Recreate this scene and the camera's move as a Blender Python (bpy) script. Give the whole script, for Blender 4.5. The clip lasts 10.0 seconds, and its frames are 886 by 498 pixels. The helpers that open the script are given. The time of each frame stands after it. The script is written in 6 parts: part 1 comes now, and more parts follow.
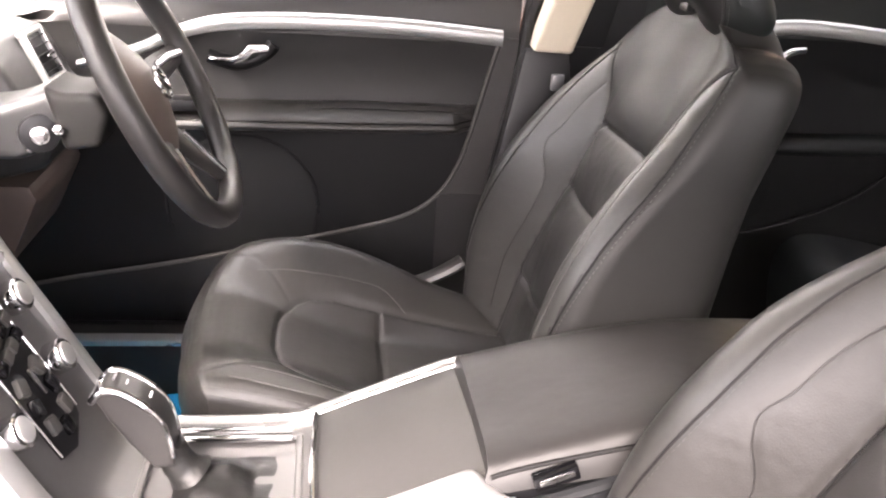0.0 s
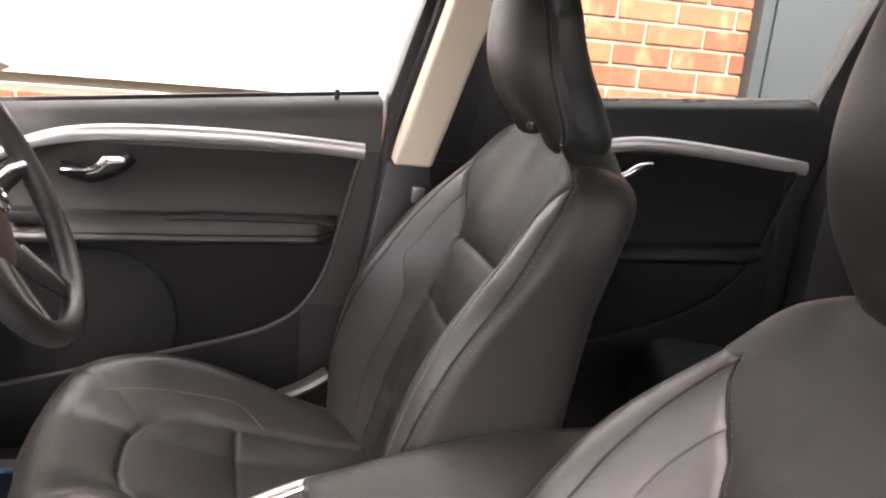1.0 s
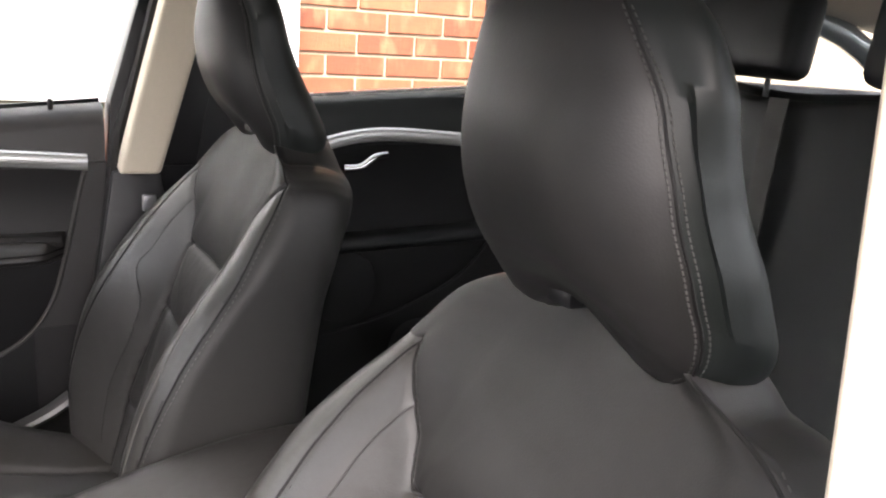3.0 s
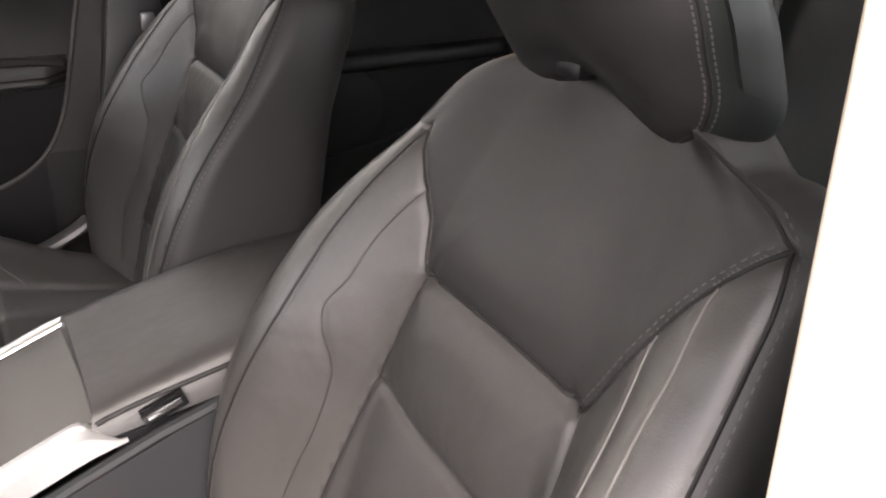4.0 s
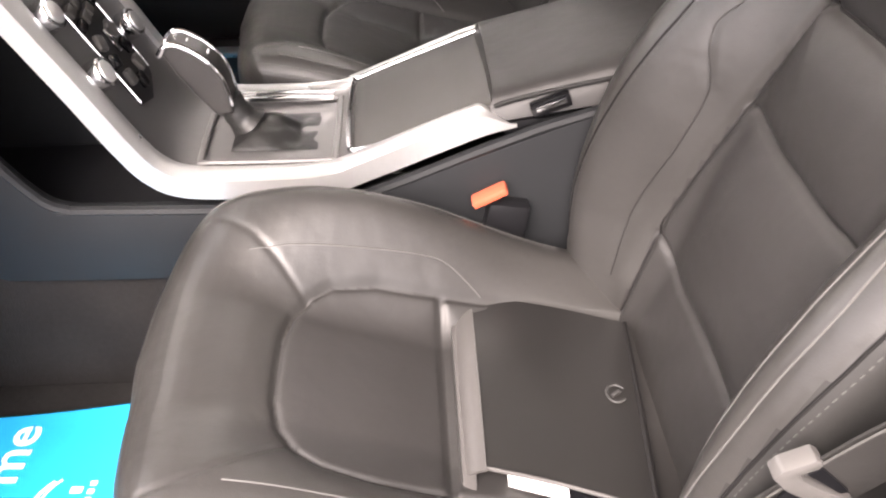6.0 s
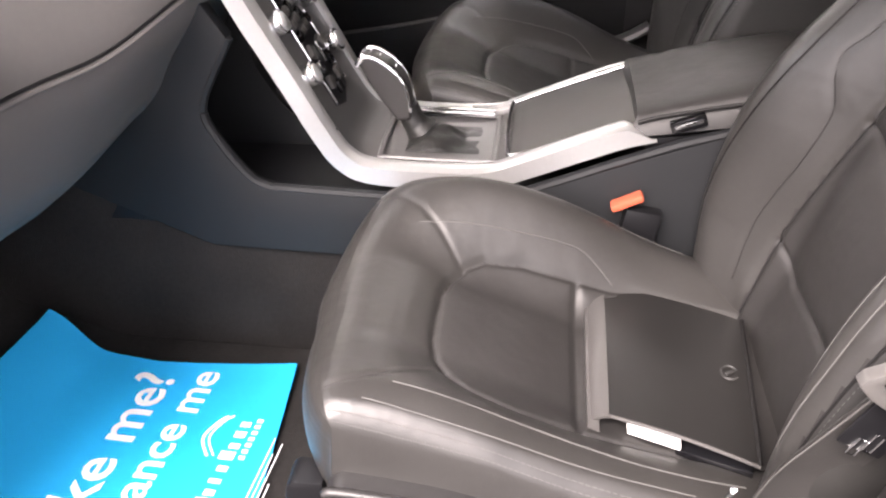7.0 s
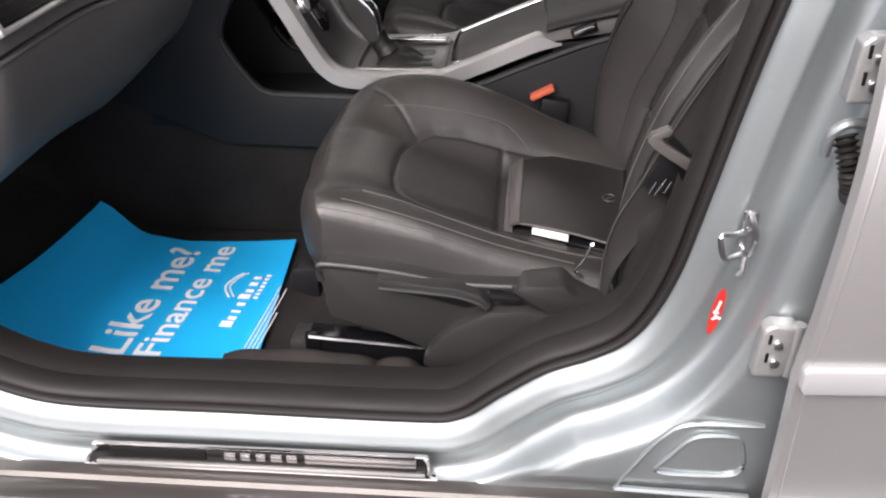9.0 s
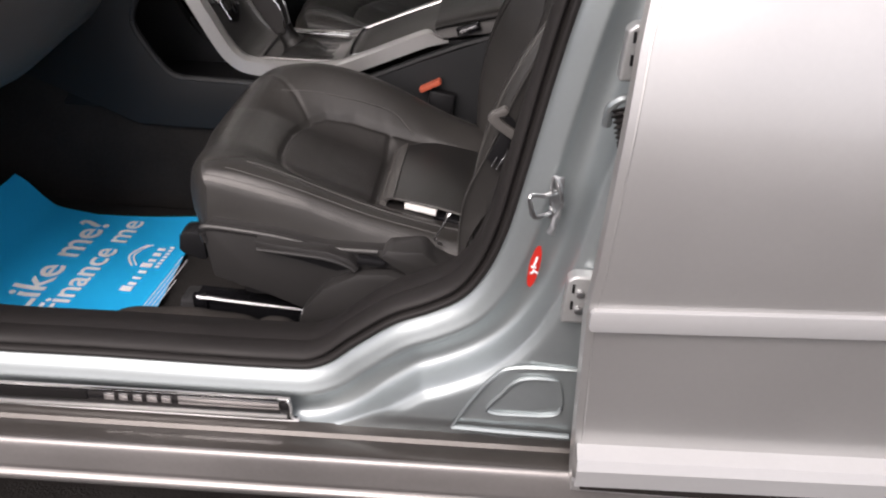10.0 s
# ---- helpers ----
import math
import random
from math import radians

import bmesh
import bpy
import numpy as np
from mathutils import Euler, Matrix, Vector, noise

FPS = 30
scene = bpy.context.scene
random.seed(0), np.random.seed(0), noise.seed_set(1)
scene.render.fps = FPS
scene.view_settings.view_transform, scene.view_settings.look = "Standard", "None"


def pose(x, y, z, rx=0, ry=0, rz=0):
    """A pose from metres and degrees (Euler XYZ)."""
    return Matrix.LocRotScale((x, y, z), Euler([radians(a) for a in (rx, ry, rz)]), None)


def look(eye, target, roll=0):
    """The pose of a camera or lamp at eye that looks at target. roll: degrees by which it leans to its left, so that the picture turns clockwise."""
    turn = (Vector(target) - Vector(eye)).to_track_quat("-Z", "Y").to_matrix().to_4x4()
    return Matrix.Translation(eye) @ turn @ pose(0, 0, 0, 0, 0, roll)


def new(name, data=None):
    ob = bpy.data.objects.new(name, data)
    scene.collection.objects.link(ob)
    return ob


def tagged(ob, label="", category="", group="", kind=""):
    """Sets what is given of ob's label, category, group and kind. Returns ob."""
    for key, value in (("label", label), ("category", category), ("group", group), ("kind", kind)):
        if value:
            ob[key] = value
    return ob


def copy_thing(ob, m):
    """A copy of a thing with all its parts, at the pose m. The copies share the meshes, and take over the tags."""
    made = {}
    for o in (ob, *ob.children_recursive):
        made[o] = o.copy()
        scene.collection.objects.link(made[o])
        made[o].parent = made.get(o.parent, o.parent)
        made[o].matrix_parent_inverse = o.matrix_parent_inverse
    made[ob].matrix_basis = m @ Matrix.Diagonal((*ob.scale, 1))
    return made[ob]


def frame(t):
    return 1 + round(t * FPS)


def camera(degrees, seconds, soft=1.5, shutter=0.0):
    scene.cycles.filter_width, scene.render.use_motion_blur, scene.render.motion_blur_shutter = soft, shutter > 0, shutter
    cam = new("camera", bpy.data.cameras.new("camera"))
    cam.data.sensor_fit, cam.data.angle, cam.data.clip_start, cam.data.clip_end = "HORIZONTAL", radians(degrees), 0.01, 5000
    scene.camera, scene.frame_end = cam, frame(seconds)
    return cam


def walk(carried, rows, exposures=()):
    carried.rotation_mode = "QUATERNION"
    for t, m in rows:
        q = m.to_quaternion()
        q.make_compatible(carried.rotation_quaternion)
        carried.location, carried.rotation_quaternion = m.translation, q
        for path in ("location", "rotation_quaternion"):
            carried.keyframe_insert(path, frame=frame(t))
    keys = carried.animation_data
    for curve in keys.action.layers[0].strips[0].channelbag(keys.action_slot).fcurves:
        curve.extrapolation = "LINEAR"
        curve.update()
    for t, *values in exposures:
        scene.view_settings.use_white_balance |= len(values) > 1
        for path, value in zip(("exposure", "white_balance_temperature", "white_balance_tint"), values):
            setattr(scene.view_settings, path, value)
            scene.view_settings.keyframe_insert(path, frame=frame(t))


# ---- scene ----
cam = camera(54.8, 10.0, soft=2.2)

# Camera path: seconds, eye, target, roll
PATH = [
    (0, (-0.056, -0.736, 1.274), (0.223, 1.092, 0.513), 4.3),
    (0.5, (-0.026, -0.737, 1.281), (0.399, 1.128, 0.697), 5.4),
    (1, (-0.007, -0.737, 1.292), (0.513, 1.124, 0.775), 5.8),
    (1.5, (0.019, -0.742, 1.304), (0.695, 1.075, 0.813), 6.1),
    (2, (0.038, -0.751, 1.315), (0.895, 0.995, 0.85), 5.8),
    (2.2, (0.048, -0.756, 1.32), (0.964, 0.967, 0.882), 5.9),
    (3.3, (0.059, -0.8, 1.31), (1.042, 0.843, 0.731), 3.3),
    (3.5, (0.056, -0.804, 1.299), (1.025, 0.817, 0.642), 2.6),
    (4, (0.049, -0.808, 1.276), (0.96, 0.755, 0.425), 2.6),
    (4.5, (0.057, -0.807, 1.262), (0.838, 0.735, 0.256), 2.2),
    (5, (0.055, -0.83, 1.246), (0.634, 0.727, 0.132), 1.7),
    (5.5, (0.046, -0.886, 1.215), (0.326, 0.709, 0.042), 1.3),
    (5.7, (0.015, -0.899, 1.224), (0.208, 0.661, -0.012), 0.8),
    (6.8, (-0.011, -1.05, 1.215), (-0.164, 0.619, 0.124), 0.2),
    (7, (-0.028, -1.1, 1.219), (-0.22, 0.577, 0.146), 0.1),
    (7.5, (-0.007, -1.18, 1.225), (-0.332, 0.483, 0.162), -1.9),
    (8, (0.015, -1.245, 1.216), (-0.374, 0.342, 0.062), -3.6),
    (8.5, (0.03, -1.376, 1.21), (-0.214, 0.288, 0.128), -2.5),
    (9, (0.071, -1.501, 1.222), (-0.113, 0.191, 0.172), -1.3),
    (9.5, (0.162, -1.575, 1.222), (-0.029, 0.112, 0.164), 1.2),
    (10, (0.203, -1.625, 1.228), (0.119, 0.094, 0.209), 2.2),
]
EXPOSURES = [(0, 3.3, 6900, 23), (0.6, 2.9, 7000, 23), (1.2, 2.65, 6850, 22), (2.2, 2.65, 6700, 19), (3.5, 2.5, 6550, 17), (4.5, 2.45, 7000, 23), (5.0, 2.32, 7000, 24), (5.5, 2.6, 6950, 21), (7.0, 2.25, 6750, 22), (8.0, 1.75, 6500, 20), (9.0, 0.9, 6550, 19), (10.0, 0.36, 6650, 19)]
walk(cam, [(t, look(eye, target, roll)) for t, eye, target, roll in PATH], EXPOSURES)

# ---- daylight: bright overcast sky and a wide soft sun ----
SUN_ELEVATION, SUN_TURN = radians(47), radians(207)
world = bpy.data.worlds.new("overcast_sky")
scene.world = world
world.use_nodes = True
sky_nodes = world.node_tree.nodes
sky = sky_nodes.new("ShaderNodeTexSky")
sky.sky_type, sky.sun_disc = "NISHITA", False
sky.sun_elevation, sky.sun_rotation = SUN_ELEVATION, SUN_TURN
sky.air_density, sky.dust_density = 1.0, 6.0
haze = sky_nodes.new("ShaderNodeMix")
haze.data_type = "RGBA"
haze.inputs["Factor"].default_value = 0.6
haze.inputs["B"].default_value = (13.0, 13.2, 13.6, 1)
world.node_tree.links.new(sky.outputs[0], haze.inputs["A"])
world.node_tree.links.new(haze.outputs["Result"], sky_nodes["Background"].inputs["Color"])
sky_nodes["Background"].inputs["Strength"].default_value = 0.10
sun = new("sun", bpy.data.lights.new("sun", "SUN"))
sun.data.energy, sun.data.angle, sun.data.color = 3.0, radians(40), (1.0, 0.96, 0.9)
sun.matrix_world = look((-2.1, -5, 6.61), (0, 0, 0.8))

# ---- materials ----
def material(name, color, rough=0.5, metal=0.0, grain=(0, 0), cells=(0, 0), tone=0.15, coat=0.0, spec=0.5, stretch=(1, 1, 1), rough_var=0.08, blotch=6.0):
    """A surface with tone variation at two scales. grain: (scale, strength) of a noise bump; cells: the same for a leather-like cell bump."""
    m = bpy.data.materials.new(name)
    m.use_nodes = True
    n, l = m.node_tree.nodes, m.node_tree.links
    b = n["Principled BSDF"]
    b.inputs["Metallic"].default_value = metal
    b.inputs["Coat Weight"].default_value = coat
    b.inputs["Coat Roughness"].default_value = 0.05
    b.inputs["Specular IOR Level"].default_value = spec
    tex = n.new("ShaderNodeTexCoord")
    mp = n.new("ShaderNodeMapping")
    mp.inputs["Scale"].default_value = stretch
    l.new(tex.outputs["Object"], mp.inputs["Vector"])
    big, fine = n.new("ShaderNodeTexNoise"), n.new("ShaderNodeTexNoise")
    big.inputs["Scale"].default_value, fine.inputs["Scale"].default_value = blotch, 160.0
    big.inputs["Detail"].default_value = 5.0
    for t in (big, fine):
        l.new(mp.outputs[0], t.inputs["Vector"])
    both = n.new("ShaderNodeMath")
    both.operation = "MULTIPLY_ADD"
    l.new(fine.outputs["Fac"], both.inputs[0])
    both.inputs[1].default_value = 0.4
    l.new(big.outputs["Fac"], both.inputs[2])
    ramp = n.new("ShaderNodeMapRange")
    ramp.inputs["From Min"].default_value, ramp.inputs["From Max"].default_value = 0.35, 1.05
    ramp.inputs["To Min"].default_value, ramp.inputs["To Max"].default_value = 1 - tone, 1 + tone
    l.new(both.outputs[0], ramp.inputs["Value"])
    mul = n.new("ShaderNodeVectorMath")
    mul.operation = "SCALE"
    mul.inputs[0].default_value = color
    l.new(ramp.outputs[0], mul.inputs["Scale"])
    l.new(mul.outputs[0], b.inputs["Base Color"])
    rr = n.new("ShaderNodeMapRange")
    rr.inputs["From Min"].default_value, rr.inputs["From Max"].default_value = 0.3, 0.7
    rr.inputs["To Min"].default_value, rr.inputs["To Max"].default_value = max(0.02, rough - rough_var), min(1, rough + rough_var)
    l.new(big.outputs["Fac"], rr.inputs["Value"])
    l.new(rr.outputs[0], b.inputs["Roughness"])
    last = None
    for kind, (scale, strength) in (("ShaderNodeTexNoise", grain), ("ShaderNodeTexVoronoi", cells)):
        if strength:
            t, bump = n.new(kind), n.new("ShaderNodeBump")
            t.inputs["Scale"].default_value = scale
            l.new(mp.outputs[0], t.inputs["Vector"])
            bump.inputs["Strength"].default_value = strength
            bump.inputs["Distance"].default_value = 0.5 / scale
            l.new(t.outputs[0], bump.inputs["Height"])
            if last:
                l.new(last.outputs[0], bump.inputs["Normal"])
            last = bump
    if last:
        l.new(last.outputs[0], b.inputs["Normal"])
    return m


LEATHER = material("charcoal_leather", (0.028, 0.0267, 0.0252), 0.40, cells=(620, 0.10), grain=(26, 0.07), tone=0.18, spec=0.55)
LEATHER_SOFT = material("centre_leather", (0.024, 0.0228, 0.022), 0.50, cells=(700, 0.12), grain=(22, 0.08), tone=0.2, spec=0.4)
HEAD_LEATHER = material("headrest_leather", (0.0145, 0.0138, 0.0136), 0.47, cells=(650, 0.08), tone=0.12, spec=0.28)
SEAT_SHELL = material("seat_back_vinyl", (0.0115, 0.0138, 0.0132), 0.5, cells=(700, 0.06), tone=0.1, spec=0.3)
SIDE_VINYL = material("seat_side_vinyl", (0.024, 0.0235, 0.0225), 0.48, cells=(700, 0.1), tone=0.12, spec=0.28)
THREAD = material("grey_thread", (0.068, 0.066, 0.063), 0.7)
STITCH = material("dark_grey_stitch", (0.05, 0.048, 0.046), 0.7)
SEAM = material("leather_seam", (0.017, 0.016, 0.0155), 0.5)
PIPING = material("dark_piping", (0.009, 0.0085, 0.0085), 0.6, spec=0.2)
SEAT_TRIM = material("seat_trim_plastic", (0.024, 0.0232, 0.023), 0.36, grain=(900, 0.25), tone=0.1)
PLASTIC = material("charcoal_plastic", (0.024, 0.024, 0.025), 0.45, grain=(900, 0.25), tone=0.1)
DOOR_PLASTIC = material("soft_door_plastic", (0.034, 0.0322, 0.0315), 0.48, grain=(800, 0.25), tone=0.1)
DASH_PLASTIC = material("soft_dash_plastic", (0.115, 0.108, 0.103), 0.5, grain=(900, 0.3), tone=0.1)
SIDE_PLASTIC = material("console_side_plastic", (0.012, 0.013, 0.0143), 0.55, grain=(900, 0.25), tone=0.12, spec=0.3)
# darker than the upper door panel: the recess's shade is in this colour
DOOR_INSERT = material("shaded_door_insert", (0.024, 0.0232, 0.0232), 0.5, grain=(800, 0.2), tone=0.12, spec=0.35)
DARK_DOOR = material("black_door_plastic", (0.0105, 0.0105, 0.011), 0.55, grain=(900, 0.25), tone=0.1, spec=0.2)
BLACK = material("black_plastic", (0.007, 0.007, 0.008), 0.4, tone=0.1, spec=0.35)
GLOSS = material("gloss_black_plastic", (0.006, 0.006, 0.007), 0.12, tone=0.1)
SATIN = material("satin_silver_trim", (0.58, 0.58, 0.575), 0.32, metal=0.7, grain=(400, 0.05), tone=0.08)
PANEL_GREY = material("console_graphite", (0.12, 0.117, 0.115), 0.36, metal=0.4, grain=(500, 0.05), tone=0.08)
ROLLER = material("roller_cover_grey", (0.062, 0.060, 0.057), 0.5, metal=0.1, grain=(600, 0.08), tone=0.08, spec=0.3)
CHROME = material("chrome", (0.75, 0.75, 0.76), 0.12, metal=1.0, tone=0.04)
ZINC = material("zinc_steel", (0.55, 0.56, 0.57), 0.3, metal=1.0, grain=(200, 0.1), tone=0.12)
HINGE = material("pale_zinc", (0.44, 0.45, 0.45), 0.36, metal=0.6, grain=(260, 0.2), tone=0.14)
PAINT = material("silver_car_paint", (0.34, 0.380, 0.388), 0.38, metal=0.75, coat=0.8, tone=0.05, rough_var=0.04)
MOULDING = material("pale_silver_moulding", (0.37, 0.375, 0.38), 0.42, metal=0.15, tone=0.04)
# lighter copy of the car paint, sky reflection put into the door's base colour
PAINT_DOOR = material("lightened_door_paint", (0.50, 0.50, 0.495), 0.40, metal=0.7, coat=0.8, tone=0.04, rough_var=0.04)
RUBBER = material("door_rubber", (0.014, 0.0125, 0.0122), 0.6, grain=(300, 0.1), tone=0.15, spec=0.3)
# painted ledge; the brown grey stands for dark ground mirrored in it
SILL_LEDGE = material("ground_reflecting_ledge", (0.062, 0.056, 0.052), 0.36, metal=0.35, grain=(300, 0.08), tone=0.2, coat=0.2)
# darker and less metallic than the pillar's paint
SILL_PAINT = material("darker_sill_paint", (0.235, 0.225, 0.22), 0.42, metal=0.6, coat=0.4, tone=0.12)
SILL_RUBBER = material("sill_rubber", (0.020, 0.017, 0.0158), 0.6, grain=(300, 0.1), tone=0.2, spec=0.25)
CARPET = material("charcoal_carpet", (0.021, 0.020, 0.0195), 0.95, grain=(420, 0.9), tone=0.35, spec=0.05)
FELT = material("grey_felt", (0.036, 0.033, 0.031), 0.95, grain=(420, 0.9), tone=0.3, spec=0.05)
CREAM = material("cream_pillar_trim", (0.62, 0.55, 0.44), 0.8, grain=(700, 0.2), tone=0.05)
LINER = material("cream_headliner", (0.55, 0.52, 0.46), 0.9, grain=(600, 0.3), tone=0.05)
BLUE = material("blue_card", (0.001, 0.42, 0.82), 0.45, tone=0.04, grain=(40, 0.05))
WHITE = material("white_print", (0.82, 0.84, 0.86), 0.5, tone=0.03)
PAPER = material("white_paper", (0.8, 0.8, 0.78), 0.6, tone=0.04)
RED = material("red_sticker", (0.62, 0.03, 0.02), 0.35, tone=0.06)
BUCKLE_RED = material("orange_red_button", (0.50, 0.105, 0.055), 0.35, tone=0.06)
WALLET = material("wallet_leather", (0.012, 0.0115, 0.011), 0.34, cells=(900, 0.1), tone=0.12, rough_var=0.03)
WALLET_EDGE = material("wallet_edge", (0.06, 0.057, 0.055), 0.4, cells=(900, 0.15), tone=0.1)
GAITER = material("gaiter_leather", (0.009, 0.0088, 0.0085), 0.45, cells=(700, 0.2), grain=(60, 0.2), tone=0.15)
WEBBING = material("belt_webbing", (0.021, 0.0197, 0.0185), 0.7, grain=(500, 0.4), tone=0.1, stretch=(1, 1, 6))
TONGUE_GREY = material("grey_tongue_plastic", (0.13, 0.125, 0.12), 0.4, metal=0.3)
EMBLEM = material("dull_emblem", (0.045, 0.044, 0.043), 0.45, metal=0.3)
BADGE = material("badge_grey", (0.30, 0.30, 0.31), 0.35, metal=0.6)
WHEEL_LEATHER = material("wheel_leather", (0.026, 0.0245, 0.024), 0.40, cells=(700, 0.2), tone=0.12)
SHROUD = material("black_shroud_plastic", (0.010, 0.0095, 0.009), 0.6, grain=(900, 0.2), tone=0.1, spec=0.3)
HUB = material("wheel_hub_plastic", (0.075, 0.055, 0.047), 0.5, grain=(900, 0.2), tone=0.1)
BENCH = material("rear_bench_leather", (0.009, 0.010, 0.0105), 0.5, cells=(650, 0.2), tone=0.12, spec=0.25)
CLADDING = material("white_cladding", (0.82, 0.82, 0.81), 0.5, tone=0.03)
STEEL_DOOR = material("grey_steel_door", (0.025, 0.032, 0.033), 0.5, grain=(60, 0.05), tone=0.08)
MORTAR = material("mortar", (0.40, 0.345, 0.25), 0.9, grain=(150, 0.6), tone=0.15)
ASPHALT = material("asphalt", (0.024, 0.022, 0.021), 0.9, grain=(240, 0.9), cells=(180, 0.6), tone=0.45, spec=0.2)


def brick_material():
    m = material("red_brick", (0.225, 0.076, 0.038), 0.85, grain=(130, 0.5), tone=0.3, blotch=22)
    n, l = m.node_tree.nodes, m.node_tree.links
    info = n.new("ShaderNodeObjectInfo")
    hue = n.new("ShaderNodeMix")
    hue.data_type, hue.blend_type = "RGBA", "MULTIPLY"
    hue.inputs["Factor"].default_value = 1.0
    ramp = n.new("ShaderNodeValToRGB")
    ramp.color_ramp.elements[0].color, ramp.color_ramp.elements[1].color = (0.72, 0.62, 0.6, 1), (1.25, 1.2, 1.1, 1)
    l.new(info.outputs["Random"], ramp.inputs[0])
    b = n["Principled BSDF"]
    old = b.inputs["Base Color"].links[0].from_socket
    l.new(old, hue.inputs["A"])
    l.new(ramp.outputs[0], hue.inputs["B"])
    # buff smears left by the firing, upright across the courses
    place = n.new("ShaderNodeNewGeometry")
    squeeze = n.new("ShaderNodeMapping")
    squeeze.inputs["Scale"].default_value = (15.0, 15.0, 7.0)
    l.new(place.outputs["Position"], squeeze.inputs["Vector"])
    smear = n.new("ShaderNodeTexNoise")
    smear.inputs["Scale"].default_value = 1.0
    smear.inputs["Detail"].default_value = 3.0
    l.new(squeeze.outputs[0], smear.inputs["Vector"])
    much = n.new("ShaderNodeMapRange")
    much.inputs["From Min"].default_value, much.inputs["From Max"].default_value = 0.52, 0.72
    much.inputs["To Max"].default_value = 0.75
    l.new(smear.outputs["Fac"], much.inputs["Value"])
    buff = n.new("ShaderNodeMix")
    buff.data_type = "RGBA"
    buff.inputs["B"].default_value = (0.31, 0.17, 0.088, 1)
    l.new(much.outputs[0], buff.inputs["Factor"])
    l.new(hue.outputs["Result"], buff.inputs["A"])
    l.new(buff.outputs["Result"], b.inputs["Base Color"])
    return m


BRICK = brick_material()


def glass_material():
    m = bpy.data.materials.new("window_glass")
    m.use_nodes = True
    b = m.node_tree.nodes["Principled BSDF"]
    b.inputs["Base Color"].default_value = (0.93, 0.97, 0.95, 1)
    b.inputs["Roughness"].default_value, b.inputs["IOR"].default_value, b.inputs["Transmission Weight"].default_value = 0.0, 1.02, 1.0
    return m


GLASS = glass_material()


# ---- mesh helpers ----
def part(name, bm, mat, parent=None, label="", sharp=38, smooth=True):
    """Links a bmesh, given in world metres, as one mesh object under a thing or a part."""
    me = bpy.data.meshes.new(name)
    bmesh.ops.recalc_face_normals(bm, faces=bm.faces)
    bm.to_mesh(me)
    bm.free()
    me.materials.append(mat)
    me.polygons.foreach_set("use_smooth", [smooth] * len(me.polygons))
    if smooth:
        me.set_sharp_from_angle(angle=radians(sharp))
    ob = new(name, me)
    if parent:
        base = Matrix.Identity(4)
        up = parent
        while up:
            base = Matrix.Translation(up.location) @ base
            up = up.parent
        me.transform(base.inverted())
        ob.parent = parent
    if label:
        ob["label"] = label
    if mat is GLASS:
        ob.visible_shadow = False
    return ob


def thing(name, at, label, category, group="", kind=""):
    return tagged(new(name), label, category, group, kind) if at is None else place_at(tagged(new(name), label, category, group, kind), at)


def place_at(ob, at):
    ob.location = at
    ob.empty_display_size = 0.05
    return ob


def solid(name, bm, mat, label, category, group="", kind="", sharp=38):
    return tagged(part(name, bm, mat, sharp=sharp), label, category, group, kind)


def raw(verts, faces):
    me = bpy.data.meshes.new("raw")
    me.from_pydata([tuple(map(float, v)) for v in verts], [], faces)
    bm = bmesh.new()
    bm.from_mesh(me)
    bpy.data.meshes.remove(me)
    return bm


def block(c, s, bevel=0.004, turn=None, bm=None, seg=2):
    """A box with rounded edges, centre c and size s."""
    own = bmesh.new()
    bmesh.ops.create_cube(own, size=1.0, matrix=Matrix.Diagonal((*s, 1)))
    if bevel:
        bmesh.ops.bevel(own, geom=own.edges[:], offset=min(bevel, min(s) * 0.45), segments=seg, profile=0.6, affect="EDGES")
    bmesh.ops.transform(own, matrix=Matrix.Translation(c) @ (turn.to_4x4() if turn else Matrix.Identity(4)), verts=own.verts)
    return joined(bm, own)


def joined(bm, own):
    if bm is None:
        return own
    me = bpy.data.meshes.new("join")
    own.to_mesh(me)
    own.free()
    bm.from_mesh(me)
    bpy.data.meshes.remove(me)
    return bm


def prism(outline, axis, a, b, bevel=0.0, bm=None, seg=2):
    """A flat outline pulled along an axis from a to b. The outline's pairs are the other two axes in order."""
    own = bmesh.new()
    order = {"x": lambda p, v: (v, p[0], p[1]), "y": lambda p, v: (p[0], v, p[1]), "z": lambda p, v: (p[0], p[1], v)}[axis]
    low, high = [own.verts.new(order(p, a)) for p in outline], [own.verts.new(order(p, b)) for p in outline]
    n = len(outline)
    own.faces.new(low[::-1]), own.faces.new(high)
    for i in range(n):
        own.faces.new((low[i], low[(i + 1) % n], high[(i + 1) % n], high[i]))
    bmesh.ops.recalc_face_normals(own, faces=own.faces)
    if bevel:
        bmesh.ops.bevel(own, geom=own.edges[:], offset=bevel, segments=seg, profile=0.6, affect="EDGES", clamp_overlap=True)
    return joined(bm, own)


def spline(points, n=8, closed=False):
    """A smooth line through points (Catmull-Rom)."""
    p = [np.array(q, float) for q in points]
    k, out = len(p), []
    for i in range(k if closed else k - 1):
        if closed:
            a, b, c, d = p[i - 1], p[i], p[(i + 1) % k], p[(i + 2) % k]
        else:
            a, b, c, d = p[max(i - 1, 0)], p[i], p[i + 1], p[min(i + 2, k - 1)]
        for t in np.arange(n) / n:
            out.append(0.5 * (2 * b + (c - a) * t + (2 * a - 5 * b + 4 * c - d) * t * t + (3 * b - a - 3 * c + d) * t**3))
    if not closed:
        out.append(p[-1])
    return np.array(out)


